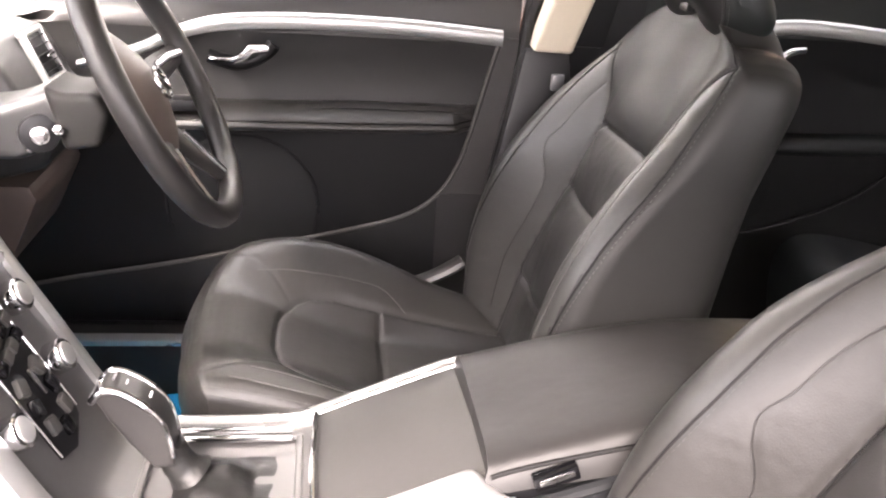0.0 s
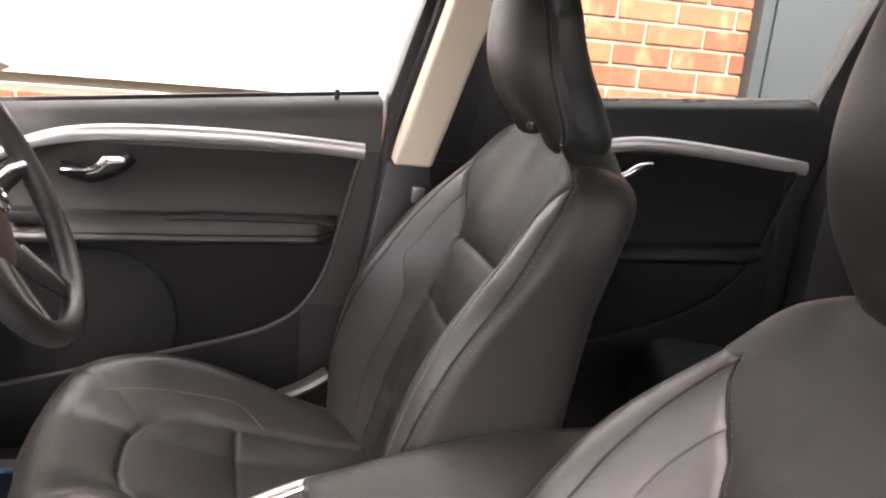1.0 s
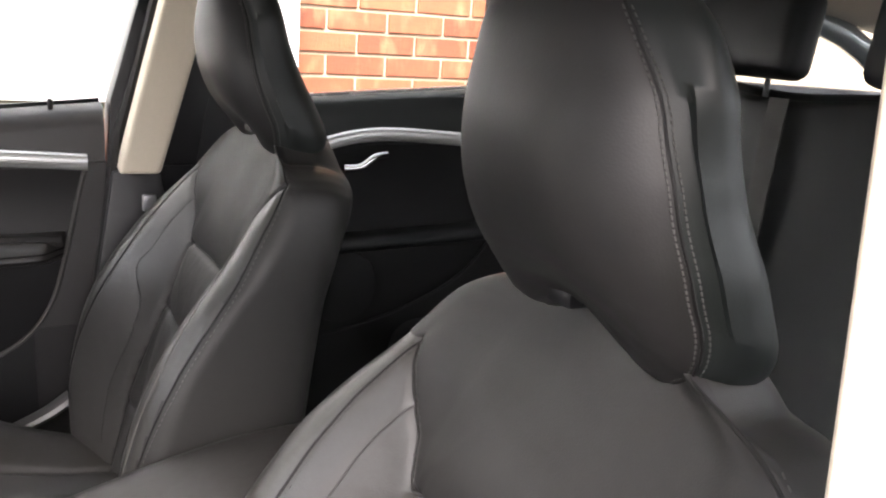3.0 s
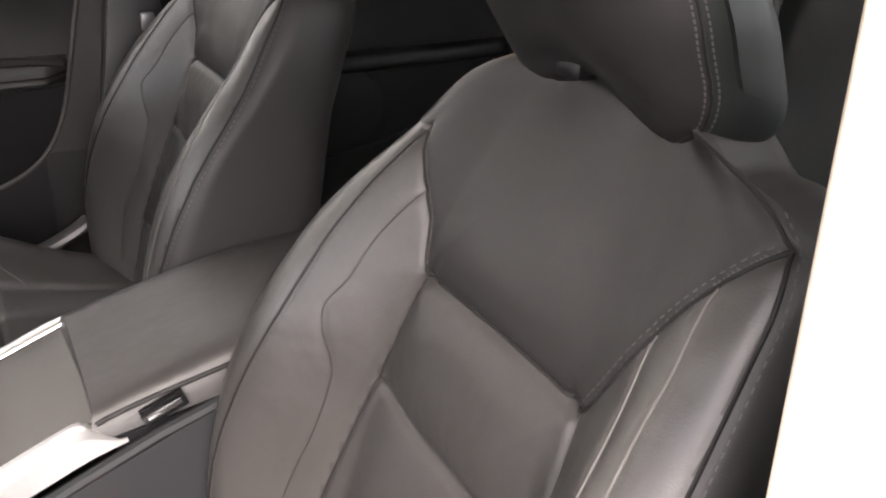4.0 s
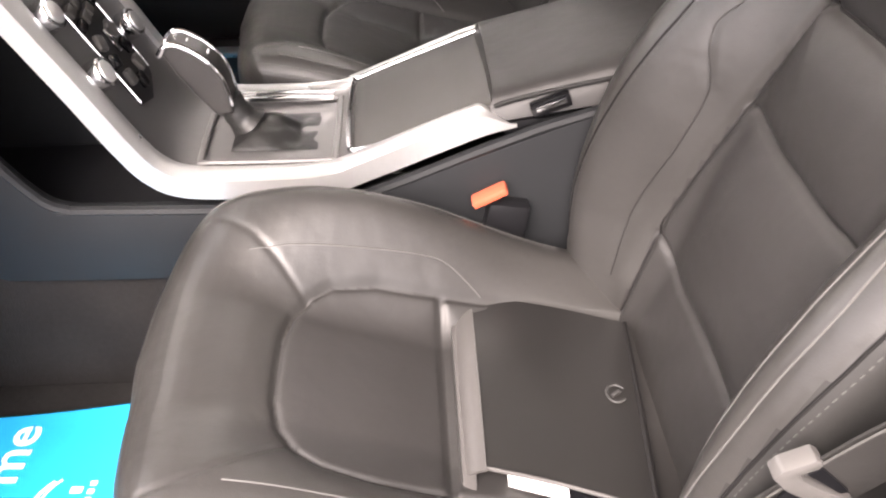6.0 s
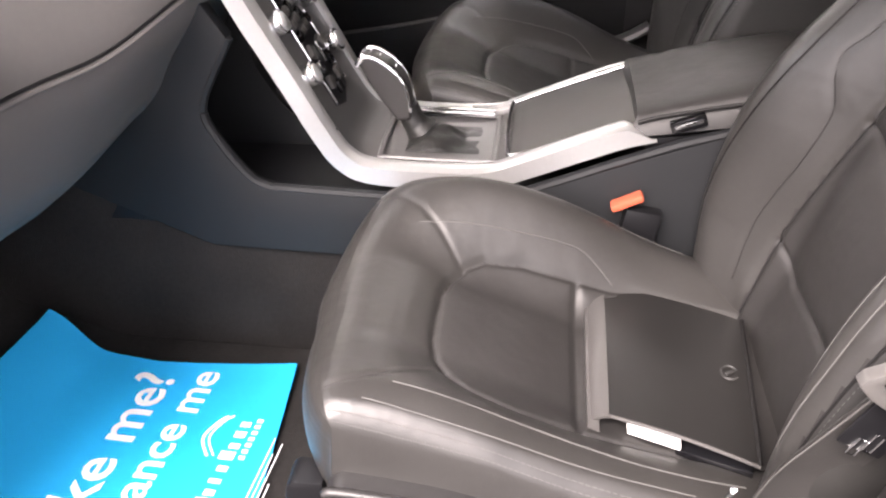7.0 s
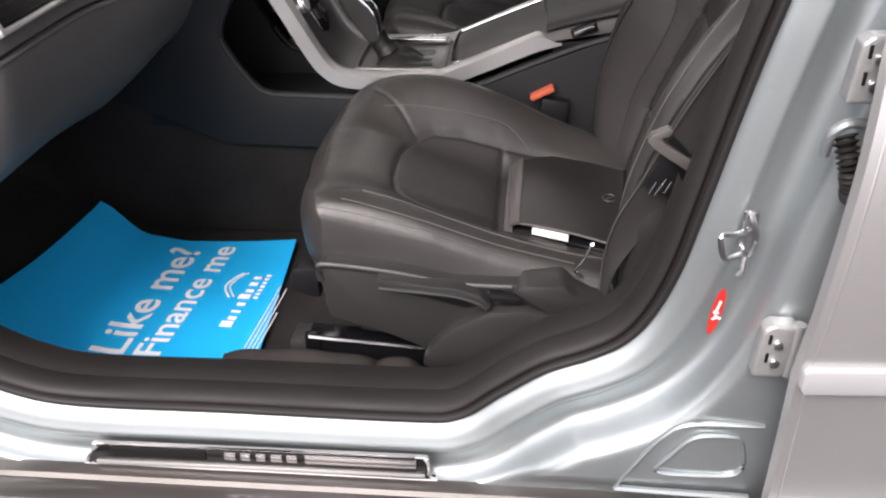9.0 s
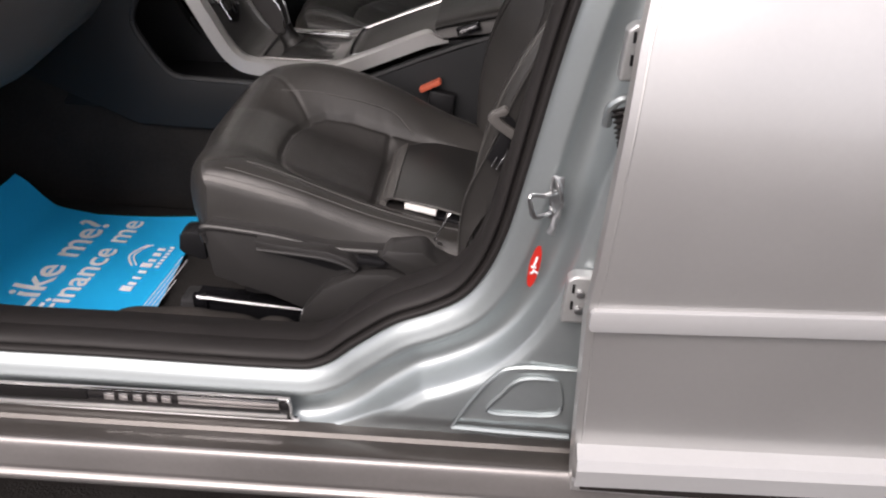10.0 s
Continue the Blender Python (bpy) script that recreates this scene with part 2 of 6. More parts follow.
def tube(points, r, seg=10, bm=None, closed=False, flat=1.0, up=(0, 0, 1)):
    """A round or flattened bar along points; r may be a list."""
    p = np.array(points, float)
    n = len(p)
    r = np.broadcast_to(r, n)
    verts, faces = [], []
    u = np.array(up, float)
    for i in range(n):
        a, b = (p[i - 1], p[(i + 1) % n]) if closed else (p[max(i - 1, 0)], p[min(i + 1, n - 1)])
        d = (b - a) / (np.linalg.norm(b - a) + 1e-9)
        s = np.cross(d, u)
        s = s / np.linalg.norm(s) if np.linalg.norm(s) > 1e-4 else np.array((1.0, 0, 0))
        w = np.cross(s, d)
        for k in range(seg):
            t = 2 * math.pi * k / seg
            verts.append(p[i] + r[i] * (math.cos(t) * s + flat * math.sin(t) * w))
    for i in range(n if closed else n - 1):
        for k in range(seg):
            a, b = i * seg, ((i + 1) % n) * seg
            faces.append((a + k, a + (k + 1) % seg, b + (k + 1) % seg, b + k))
    if not closed:
        faces += [tuple(range(seg))[::-1], tuple((n - 1) * seg + k for k in range(seg))]
    return joined(bm, raw(verts, faces))


def sheet(grid, thick=0.0, bm=None, into=None):
    """A surface from a grid of points (rows, columns, 3), made solid along its normals when thick, towards the way into."""
    g = np.array(grid, float)
    a, b = g.shape[:2]
    idx = np.arange(a * b).reshape(a, b)
    faces = np.stack([idx[:-1, :-1], idx[1:, :-1], idx[1:, 1:], idx[:-1, 1:]], -1).reshape(-1, 4)
    verts = g.reshape(-1, 3)
    faces = [tuple(map(int, f)) for f in faces]
    if thick:
        du, dv = np.gradient(g, axis=0), np.gradient(g, axis=1)
        nrm = np.cross(du, dv)
        nrm /= np.linalg.norm(nrm, axis=-1, keepdims=True) + 1e-9
        if into is not None and (nrm @ np.array(into, float)).mean() > 0:
            nrm = -nrm
        back = (g - thick * nrm).reshape(-1, 3)
        m = a * b
        faces += [(f[0] + m, f[3] + m, f[2] + m, f[1] + m) for f in faces]
        rim = [*idx[0, :], *idx[1:, -1], *idx[-1, -2::-1], *idx[-2:0:-1, 0]]
        for i in range(len(rim)):
            p, q = int(rim[i]), int(rim[(i + 1) % len(rim)])
            faces.append((p, q, q + m, p + m))
        verts = np.concatenate([verts, back])
    return joined(bm, raw(verts, faces))


def disc(c, r, depth, axis, bm=None, seg=28, bevel=0.002):
    """A round plate, its axis a vector."""
    own = bmesh.new()
    bmesh.ops.create_cone(own, cap_ends=True, segments=seg, radius1=r, radius2=r, depth=depth)
    if bevel:
        bmesh.ops.bevel(own, geom=[e for e in own.edges if len(e.link_faces) == 2 and e.calc_face_angle(0) > 1], offset=bevel, segments=2, profile=0.6, affect="EDGES")
    turn = Vector(axis).to_track_quat("Z", "Y").to_matrix().to_4x4()
    bmesh.ops.transform(own, matrix=Matrix.Translation(c) @ turn, verts=own.verts)
    return joined(bm, own)


def lerp(x, xs, ys):
    return np.interp(x, xs, ys)


def smooth(t):
    t = np.clip(t, 0, 1)
    return t * t * (3 - 2 * t)


def from_line(y, z, line):
    """The distance of points (y, z) from a broken line."""
    d = np.full(np.shape(y), 9.0)
    for (a, b), (c, e) in zip(line[:-1], line[1:]):
        vy, vz = c - a, e - b
        t = np.clip(((y - a) * vy + (z - b) * vz) / (vy * vy + vz * vz + 1e-12), 0, 1)
        d = np.minimum(d, np.hypot(y - a - t * vy, z - b - t * vz))
    return d


# ---- outside: ground, wall, cladding, steel door ----
ground = tagged(part("ground", sheet([[(x, y, 0.0) for x in (-60, -6, -2, 2, 6, 60)] for y in (-60, -6, -2, 1.98, 6, 60)]), ASPHALT, smooth=False),
                "dark grey asphalt yard under the car", "ground", kind="structure")
WALL_Y = 2.0
wall = tagged(part("wall_east", block((1.0, WALL_Y + 0.16, 1.7), (14.0, 0.3, 3.4), 0.0), MORTAR),
              "red brick garage wall with pale mortar joints", "wall", kind="structure")
cladding = solid("wall_cladding", block((-1.95, WALL_Y - 0.03, 2.23), (6.0, 0.05, 2.40), 0.004), CLADDING,
                 "white smooth cladding panels on the brick wall", "cladding", kind="structure")
for x in (-3.4, -2.2, -1.0):
    part("cover_strip", block((x, WALL_Y - 0.058, 2.23), (0.012, 0.006, 2.40), 0.001), STEEL_DOOR, cladding)
steel_door = thing("door_1", (2.35, WALL_Y, 0), "dark grey steel door in the brick wall, closed", "door", kind="structure")
part("door_leaf", block((2.36, WALL_Y - 0.02, 1.15), (1.02, 0.05, 2.28), 0.004), STEEL_DOOR, steel_door)
part("door_frame", block((1.809, WALL_Y - 0.025, 1.17), (0.046, 0.07, 2.34), 0.004), STEEL_DOOR, steel_door)
part("door_frame", block((2.89, WALL_Y - 0.025, 1.17), (0.05, 0.07, 2.34), 0.004), STEEL_DOOR, steel_door)
part("door_sign", block((1.93, WALL_Y - 0.047, 1.62), (0.05, 0.004, 0.05), 0.001), BLUE, steel_door)
part("door_handle", tube([(1.95, WALL_Y - 0.06, 1.08), (1.95, WALL_Y - 0.09, 1.08), (2.07, WALL_Y - 0.09, 1.08)], 0.01), ZINC, steel_door)

# ---- car body: sill, pillar, floor, roof ----
body = thing("car_body", (0, 0, 0.2), "silver painted car body with the passenger door open", "car body")
# The seal's line round the lower rear corner of the door opening, in x and z
APERTURE = spline([(-0.86, 1.05), (-0.81, 0.84), (-0.755, 0.71), (-0.69, 0.62), (-0.62, 0.557), (-0.55, 0.522), (-0.47, 0.509), (-0.29, 0.511), (-0.06, 0.512), (0.002, 0.520), (0.050, 0.558),
                   (0.100, 0.596), (0.147, 0.618), (0.184, 0.642), (0.210, 0.680), (0.230, 0.735), (0.245, 0.806), (0.258, 0.875), (0.271, 0.942), (0.286, 1.01), (0.32, 1.15), (0.365, 1.28), (0.40, 1.36)], 6)


def aperture_sweep(profile):
    """A surface that follows the seal's line; profile: pairs of (distance outwards, y)."""
    d = np.gradient(APERTURE, axis=0)
    d /= np.linalg.norm(d, axis=1, keepdims=True)
    out = np.stack([d[:, 1], -d[:, 0]], 1)
    rows = [[(p[0] + o[0] * off, y, p[1] + o[1] * off) for off, y in profile] for p, o in zip(APERTURE, out)]
    return [[(x, y + max(-0.783 - y, 0) * float(smooth((0.50 - z) / 0.048)), max(z, 0.41)) for x, y, z in r] for r in rows]


def profile_line(points, n=5):
    return [tuple(p) for p in spline(points, n)]


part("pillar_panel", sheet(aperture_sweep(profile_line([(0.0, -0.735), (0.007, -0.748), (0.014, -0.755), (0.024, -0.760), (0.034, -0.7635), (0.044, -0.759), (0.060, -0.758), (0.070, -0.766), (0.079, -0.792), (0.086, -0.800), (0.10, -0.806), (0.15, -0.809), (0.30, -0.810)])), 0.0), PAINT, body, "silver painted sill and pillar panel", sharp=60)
part("door_seal", sheet(aperture_sweep(profile_line([(0.010, -0.716), (0.010, -0.736), (0.005, -0.746), (-0.001, -0.747), (-0.005, -0.739), (-0.009, -0.745), (-0.015, -0.742), (-0.019, -0.732), (-0.019, -0.718), (-0.014, -0.70)], 4)), 0.0), RUBBER, body, "black rubber door seal", sharp=60)
part("inner_seal_lip", sheet(aperture_sweep(profile_line([(-0.010, -0.712), (-0.015, -0.716), (-0.018, -0.708), (-0.018, -0.69), (-0.010, -0.66)], 4))[:98], 0.0), RUBBER, body, "dark inner trim lip", sharp=60)
part("sill_strip", sheet([[(x, y, z + 0.012 * (x + 0.41)) for y, z in ((-0.78, 0.415), (-0.780, 0.444), (-0.800, 0.4445), (-0.805, 0.4405), (-0.811, 0.4425), (-0.834, 0.446), (-0.841, 0.444), (-0.842, 0.425), (-0.78, 0.415))] for x in np.linspace(-1.3, 0.36, 12)]), SILL_LEDGE, body, "brown grey ledge below the sill, dark ground reflection in its colour")
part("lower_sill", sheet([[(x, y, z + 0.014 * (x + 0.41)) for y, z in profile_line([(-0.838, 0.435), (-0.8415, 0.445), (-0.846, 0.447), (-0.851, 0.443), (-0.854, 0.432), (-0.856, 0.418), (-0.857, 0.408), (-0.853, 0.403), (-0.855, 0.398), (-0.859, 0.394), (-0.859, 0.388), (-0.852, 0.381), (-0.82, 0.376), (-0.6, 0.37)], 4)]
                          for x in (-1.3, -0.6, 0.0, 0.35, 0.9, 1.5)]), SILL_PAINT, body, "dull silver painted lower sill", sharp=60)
# raised outlines in the lower corner of the pillar
emboss = spline([(0.183, 0.486), (0.205, 0.530), (0.230, 0.570), (0.256, 0.587), (0.33, 0.589)], 6)
part("pillar_swage", tube([(p[0], -0.8105, p[1]) for p in emboss], 0.003, 6, flat=0.7), PAINT, body)
part("pillar_swage", tube([(0.183, -0.8105, 0.486), (0.25, -0.8105, 0.484), (0.33, -0.8105, 0.483)], 0.004, 6), PAINT, body)
inner = spline([(0.226, 0.516), (0.242, 0.545), (0.262, 0.568), (0.300, 0.572), (0.312, 0.560), (0.314, 0.520), (0.27, 0.513)], 5, closed=True)
part("pillar_swage", tube([(p[0], -0.8105, p[1]) for p in inner], 0.0025, 6, closed=True), PAINT, body)
# floor, tunnel side walls, firewall
part("floor_carpet", sheet([[(x, y, z) for y in (-0.72, -0.66, -0.5, -0.2, 0, 0.2, 0.5, 0.74)] for x, z in ((1.7, 0.39), (0.3, 0.382), (-0.55, 0.378), (-0.66, 0.388), (-0.80, 0.436), (-0.98, 0.54), (-1.12, 0.70), (-1.16, 1.0))], 0.02, into=(0, 0, -1)), CARPET, body, "charcoal carpet")
part("sill_carpet", sheet([[(x, y, z) for y, z in profile_line([(-0.55, 0.385), (-0.60, 0.392), (-0.635, 0.425), (-0.655, 0.468), (-0.675, 0.486), (-0.70, 0.49)], 4)] for x in np.linspace(-0.98, 0.28, 30)], 0.004, into=(0, 0, -1)), CARPET, body)
part("sill_trim", prism([(-0.640, 0.478), (-0.655, 0.505), (-0.662, 0.511), (-0.690, 0.5155), (-0.700, 0.522), (-0.712, 0.521), (-0.722, 0.49), (-0.70, 0.47), (-0.65, 0.46)], "x", -0.53, 0.045, 0.003), SILL_RUBBER, body, "charcoal plastic sill cover")
part("kick_panel", sheet([[(x, y, z) for z in (0.40, 0.5, 0.6, 0.75, 0.9)] for x, y in ((-0.62, -0.70), (-0.80, -0.68), (-0.90, -0.65), (-1.0, -0.60), (-1.12, -0.56))], 0.01, into=(0, -1, 0)), CARPET, body)
part("driver_sill", prism([(0.66, 0.39), (0.68, 0.49), (0.74, 0.50), (0.80, 0.48), (0.80, 0.39)], "x", -1.2, 1.5, 0.006), PLASTIC, body)
part("sill_plate", tube(spline([(0.06, 0.69, 0.592), (0.11, 0.69, 0.610), (0.16, 0.69, 0.632), (0.20, 0.695, 0.655)], 5), 0.019, 10, flat=0.6), PANEL_GREY, body, "satin silver sill corner")
part("door_seal", tube(spline([(0.215, 0.728, 0.50), (0.236, 0.726, 0.70), (0.252, 0.724, 0.82), (0.268, 0.722, 0.92), (0.282, 0.722, 1.03), (0.292, 0.735, 1.09), (0.325, 0.725, 1.20), (0.372, 0.69, 1.40)], 6), 0.011, 8), RUBBER, body, "black rubber door seal")
part("belt_tongue", block((0.328, 0.655, 1.0), (0.022, 0.012, 0.028), 0.004), BADGE, body, "grey belt tongue on the pillar")
part("driver_sill_trim", block((-0.35, 0.665, 0.505), (0.75, 0.03, 0.012), 0.004), SATIN, body, "silver grey sill plate edge")
# the driver's side pillar between the doors
def loft_block(low, high, z0, z1, bevel):
    own = bmesh.new()
    a, b = [own.verts.new((*p, z0)) for p in low], [own.verts.new((*p, z1)) for p in high]
    own.faces.new(a[::-1]), own.faces.new(b)
    for i in range(4):
        own.faces.new((a[i], a[(i + 1) % 4], b[(i + 1) % 4], b[i]))
    bmesh.ops.recalc_face_normals(own, faces=own.faces)
    bmesh.ops.bevel(own, geom=own.edges[:], offset=bevel, segments=3, profile=0.6, affect="EDGES")
    return own


for s in (-1, 1):
    part("pillar_trim", loft_block([(0.283 if s > 0 else 0.269, 0.662 * s), (0.347, 0.655 * s), (0.370, 0.745 * s), (0.290 if s > 0 else 0.278, 0.745 * s)], [(0.375, 0.565 * s), (0.445, 0.56 * s), (0.47, 0.66 * s), (0.385, 0.66 * s)], 1.047 if s > 0 else 1.032, 1.46, 0.008), CREAM, body, "cream upper pillar trim")
part("pillar_trim", prism([(0.20, 0.45), (0.42, 0.45), (0.40, 0.80), (0.356, 1.044), (0.279, 1.046), (0.24, 0.80)], "y", 0.70, 0.78, 0.008), PLASTIC, body, "charcoal lower pillar trim")
part("pillar_frame", prism([(0.262, 0.85), (0.47, 0.85), (0.53, 1.46), (0.372, 1.46), (0.285, 1.16)], "y", 0.742, 0.80, 0.006), BLACK, body)
part("belt_guide", prism([(0.345, 1.05), (0.42, 1.05), (0.49, 1.40), (0.45, 1.40)], "y", 0.715, 0.741, 0.006), BLACK, body)
part("rear_pillar", prism([(1.115, 1.05), (1.155, 1.19), (1.265, 1.46), (1.55, 1.46), (1.55, 0.45), (1.13, 0.45)], "y", 0.755, 0.80, 0.01), BLACK, body)
part("pillar_trim", prism([(0.235, 0.50), (0.44, 0.45), (0.43, 0.80), (0.372, 1.030), (0.285, 1.030), (0.262, 0.90), (0.245, 0.75)], "y", -0.735, -0.662, 0.012), PLASTIC, body, "charcoal lower pillar trim")
part("roof", sheet([[(x, y, 1.50 + 0.05 * (1 - (y / 0.66) ** 2) - 0.035 * ((x - 0.5) / 1.0) ** 2) for y in np.linspace(-0.66, 0.66, 13)] for x in np.linspace(-0.62, 2.3, 16)], 0.012), PAINT, body)
part("headliner", sheet([[(x, y, 1.475 + 0.05 * (1 - (y / 0.66) ** 2) - 0.035 * ((x - 0.5) / 1.0) ** 2) for y in np.linspace(-0.66, 0.66, 13)] for x in np.linspace(-0.60, 2.3, 16)], 0.01), LINER, body, "cream headliner")
for s in (-1, 1):
    part("roof_rail", tube(spline([(-1.25, 0.70 * s, 1.02), (-0.95, 0.69 * s, 1.20), (-0.62, 0.67 * s, 1.38), (-0.2, 0.66 * s, 1.455), (0.5, 0.66 * s, 1.475), (1.4, 0.66 * s, 1.44), (2.0, 0.64 * s, 1.36), (2.4, 0.62 * s, 1.12)], 6), 0.032, 10), PAINT, body)
part("scuttle", prism([(-1.7, 0.86), (-1.2, 0.99), (-1.16, 0.97), (-1.16, 0.4), (-1.7, 0.4)], "y", -0.85, 0.85, 0.01), BLACK, body)
part("windscreen", sheet([[(-1.22 + 0.62 * t, y, 1.0 + 0.46 * t) for y in (-0.66, 0, 0.66)] for t in (0, 0.5, 1)], 0.004), GLASS, body, "windscreen glass")
part("tail_panel", prism([(2.35, 0.4), (2.45, 0.4), (2.42, 1.20), (2.34, 1.20)], "y", -0.75, 0.75, 0.01), PLASTIC, body)
part("rear_side_panel", prism([(1.17, 0.4), (2.4, 0.4), (2.4, 1.22), (1.45, 1.24), (1.24, 1.22), (1.17, 1.0)], "y", 0.69, 0.752, 0.01), PLASTIC, body)
part("rear_side_panel", prism([(1.25, 0.4), (2.4, 0.4), (2.4, 1.20), (1.25, 1.20)], "y", -0.80, -0.70, 0.01), PLASTIC, body)
part("cargo_cover", block((1.95, 0, 1.02), (0.85, 1.36, 0.02), 0.006), PLASTIC, body)
part("rear_glass", sheet([[(2.38 - 0.16 * t, y, 1.20 + 0.22 * t) for y in (-0.6, 0, 0.6)] for t in (0, 0.5, 1)], 0.004), GLASS, body)

# scuff plate on the sill, its lettering as plain bars
plate_line = spline([(-0.457, 0.449), (-0.455, 0.457), (-0.440, 0.474), (-0.430, 0.4785), (-0.24, 0.4815), (-0.050, 0.4850), (-0.035, 0.4815), (-0.030, 0.473), (-0.030, 0.455), (-0.036, 0.4485), (-0.24, 0.4465), (-0.445, 0.4425)], 4, closed=True)
plate_mid = np.array((-0.243, 0.4645))
plate_face = [tuple(map(float, plate_mid + (np.array(p[:2]) - plate_mid) * np.array((0.988, 0.90)))) for p in plate_line]
plate = part("scuff_plate", prism(plate_face, "y", -0.7808, -0.7755, 0.0), GLOSS, body, "black scuff plate with a bright rim")
part("plate_rim", prism([tuple(p) for p in plate_line], "y", -0.7800, -0.7755, 0.0), SATIN, plate)
part("rim_bead", tube([(p[0], -0.7806, p[1]) for p in plate_line], 0.0015, 6, closed=True), SATIN, plate)
lean = Matrix.Rotation(-0.017, 3, "Y")
part("inlay", block((-0.238, -0.7805, 0.4695), (0.385, 0.003, 0.027), 0.001, lean), GLOSS, plate)
part("bright_bar", block((-0.362, -0.7820, 0.469), (0.12, 0.003, 0.015), 0.001, lean), PIPING, plate)
part("bright_bar", block((-0.112, -0.7820, 0.4735), (0.135, 0.003, 0.013), 0.001, lean), CHROME, plate)
part("plate_edge", block((-0.240, -0.7825, 0.4535), (0.41, 0.003, 0.005), 0.001, lean), SATIN, plate)
for i, w in enumerate((0.014, 0.012, 0.012, 0.014, 0.013)):
    part("badge_bar", block((-0.272 + i * 0.0192, -0.7825, 0.4705 + i * 0.0003), (w, 0.003, 0.010), 0.001), CHROME, plate)

# striker, sticker, hinges, wiring boot on the pillar
striker = part("striker_plate", block((0.2845, -0.777, 0.800), (0.014, 0.005, 0.052), 0.002), ZINC, body, "zinc door striker")
part("striker_loop", tube(spline([(0.284, -0.779, 0.807), (0.270, -0.792, 0.809), (0.255, -0.800, 0.812), (0.256, -0.801, 0.800), (0.261, -0.800, 0.787), (0.272, -0.792, 0.785), (0.284, -0.779, 0.785)], 4), 0.0028, 8), ZINC, striker)
part("striker_bar", tube(spline([(0.280, -0.784, 0.829), (0.287, -0.786, 0.816), (0.291, -0.786, 0.797), (0.286, -0.786, 0.782), (0.279, -0.785, 0.797), (0.278, -0.784, 0.815)], 4, closed=True), 0.0023, 8, closed=True), ZINC, striker)
part("striker_screw", tube([(0.285, -0.780, 0.782), (0.284, -0.784, 0.768), (0.282, -0.784, 0.759)], [0.0045, 0.004, 0.005], 10), ZINC, striker)
ring = np.linspace(0, 2 * math.pi, 40, endpoint=False)
oval = [(0.268 + 0.0066 * math.cos(a) + 0.003 * math.sin(a), -0.7795 + 0.0025 * math.cos(a), 0.711 + 0.0285 * math.sin(a)) for a in ring]
sticker = part("warning_sticker", raw([(0.268, -0.7797, 0.711)] + oval, [(0, i + 1, (i + 1) % 40 + 1) for i in range(40)]), RED, body, "red oval warning sticker", smooth=False)
for x, z, w, h, a in ((0.2685, 0.717, 0.0025, 0.016, 0.25), (0.2695, 0.705, 0.0075, 0.0025, 0.6), (0.2670, 0.704, 0.0065, 0.0025, -0.6), (0.2672, 0.711, 0.006, 0.003, 0.2)):
    part("sticker_mark", block((x, -0.7808, z), (w, 0.0012, h), 0.0005, Matrix.Rotation(a, 3, "Y")), WHITE, sticker)
for x, z, h in ((0.316, 0.698, 0.062), (0.342, 0.981, 0.056)):
    hinge = part("door_hinge", prism([(x - 0.016, z - h / 2), (x - 0.013, z + h * 0.40), (x - 0.006, z + h / 2), (x + 0.018, z + h / 2), (x + 0.016, z - h * 0.42), (x + 0.010, z - h / 2)], "y", -0.826, -0.806, 0.004, seg=3), HINGE, body, "grey zinc plated rear door hinge")
    part("hinge_pin", tube([(x + 0.018, -0.822, z - h * 0.46), (x + 0.020, -0.822, z + h * 0.52)], 0.006, 10), HINGE, hinge)
    for dz in (-0.012, 0.010):
        part("bolt", disc((x + 0.002, -0.828, z + dz), 0.0048, 0.004, (0, -1, 0), seg=6, bevel=0.001), ZINC, hinge)
        part("slot", block((x - 0.006, -0.8262, z + dz + 0.006), (0.003, 0.002, 0.011), 0.0006), BLACK, hinge)
part("boot_collar", tube(spline([(0.322, -0.818, 0.905), (0.323, -0.822, 0.925), (0.333, -0.824, 0.936), (0.347, -0.822, 0.934)], 5), 0.005, 8), PAINT, body, "painted rim round the wiring opening")
boot_line = [(0.333 + 0.016 * t, -0.822 - 0.010 * math.sin(3 * t), 0.925 - 0.058 * t) for t in np.linspace(0, 1, 41)]
part("wiring_boot", tube(boot_line, [0.0090 - 0.00006 * k + 0.0024 * math.sin(k * 1.9) for k in range(41)], 14), RUBBER, body, "corrugated black wiring boot")

# ---- rear passenger door, closed, seen from outside ----
rear_door = thing("rear_door", (0.33, -0.86, 0.46), "silver grey closed rear car door with moulding strips", "car door")
def skin_y(z):
    return -0.858 - 0.032 * np.sin(np.clip((z - 0.46) / 0.6, 0, 1) * math.pi * 0.8) + 0.9 * np.clip(z - 0.86, 0, 1) ** 2
def door_front(z):
    return lerp(z, [0.44, 0.52, 0.72, 0.77, 0.88, 1.0, 1.06, 1.14], [0.332, 0.326, 0.316, 0.320, 0.325, 0.333, 0.341, 0.358])
zs = np.linspace(0.44, 1.12, 40)
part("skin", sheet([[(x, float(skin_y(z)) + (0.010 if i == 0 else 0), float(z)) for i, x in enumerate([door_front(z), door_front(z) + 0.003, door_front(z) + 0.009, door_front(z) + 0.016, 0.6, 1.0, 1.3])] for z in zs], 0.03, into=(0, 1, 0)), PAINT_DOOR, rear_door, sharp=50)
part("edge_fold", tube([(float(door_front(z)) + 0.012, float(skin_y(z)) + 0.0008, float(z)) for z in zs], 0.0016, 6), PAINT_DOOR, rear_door)
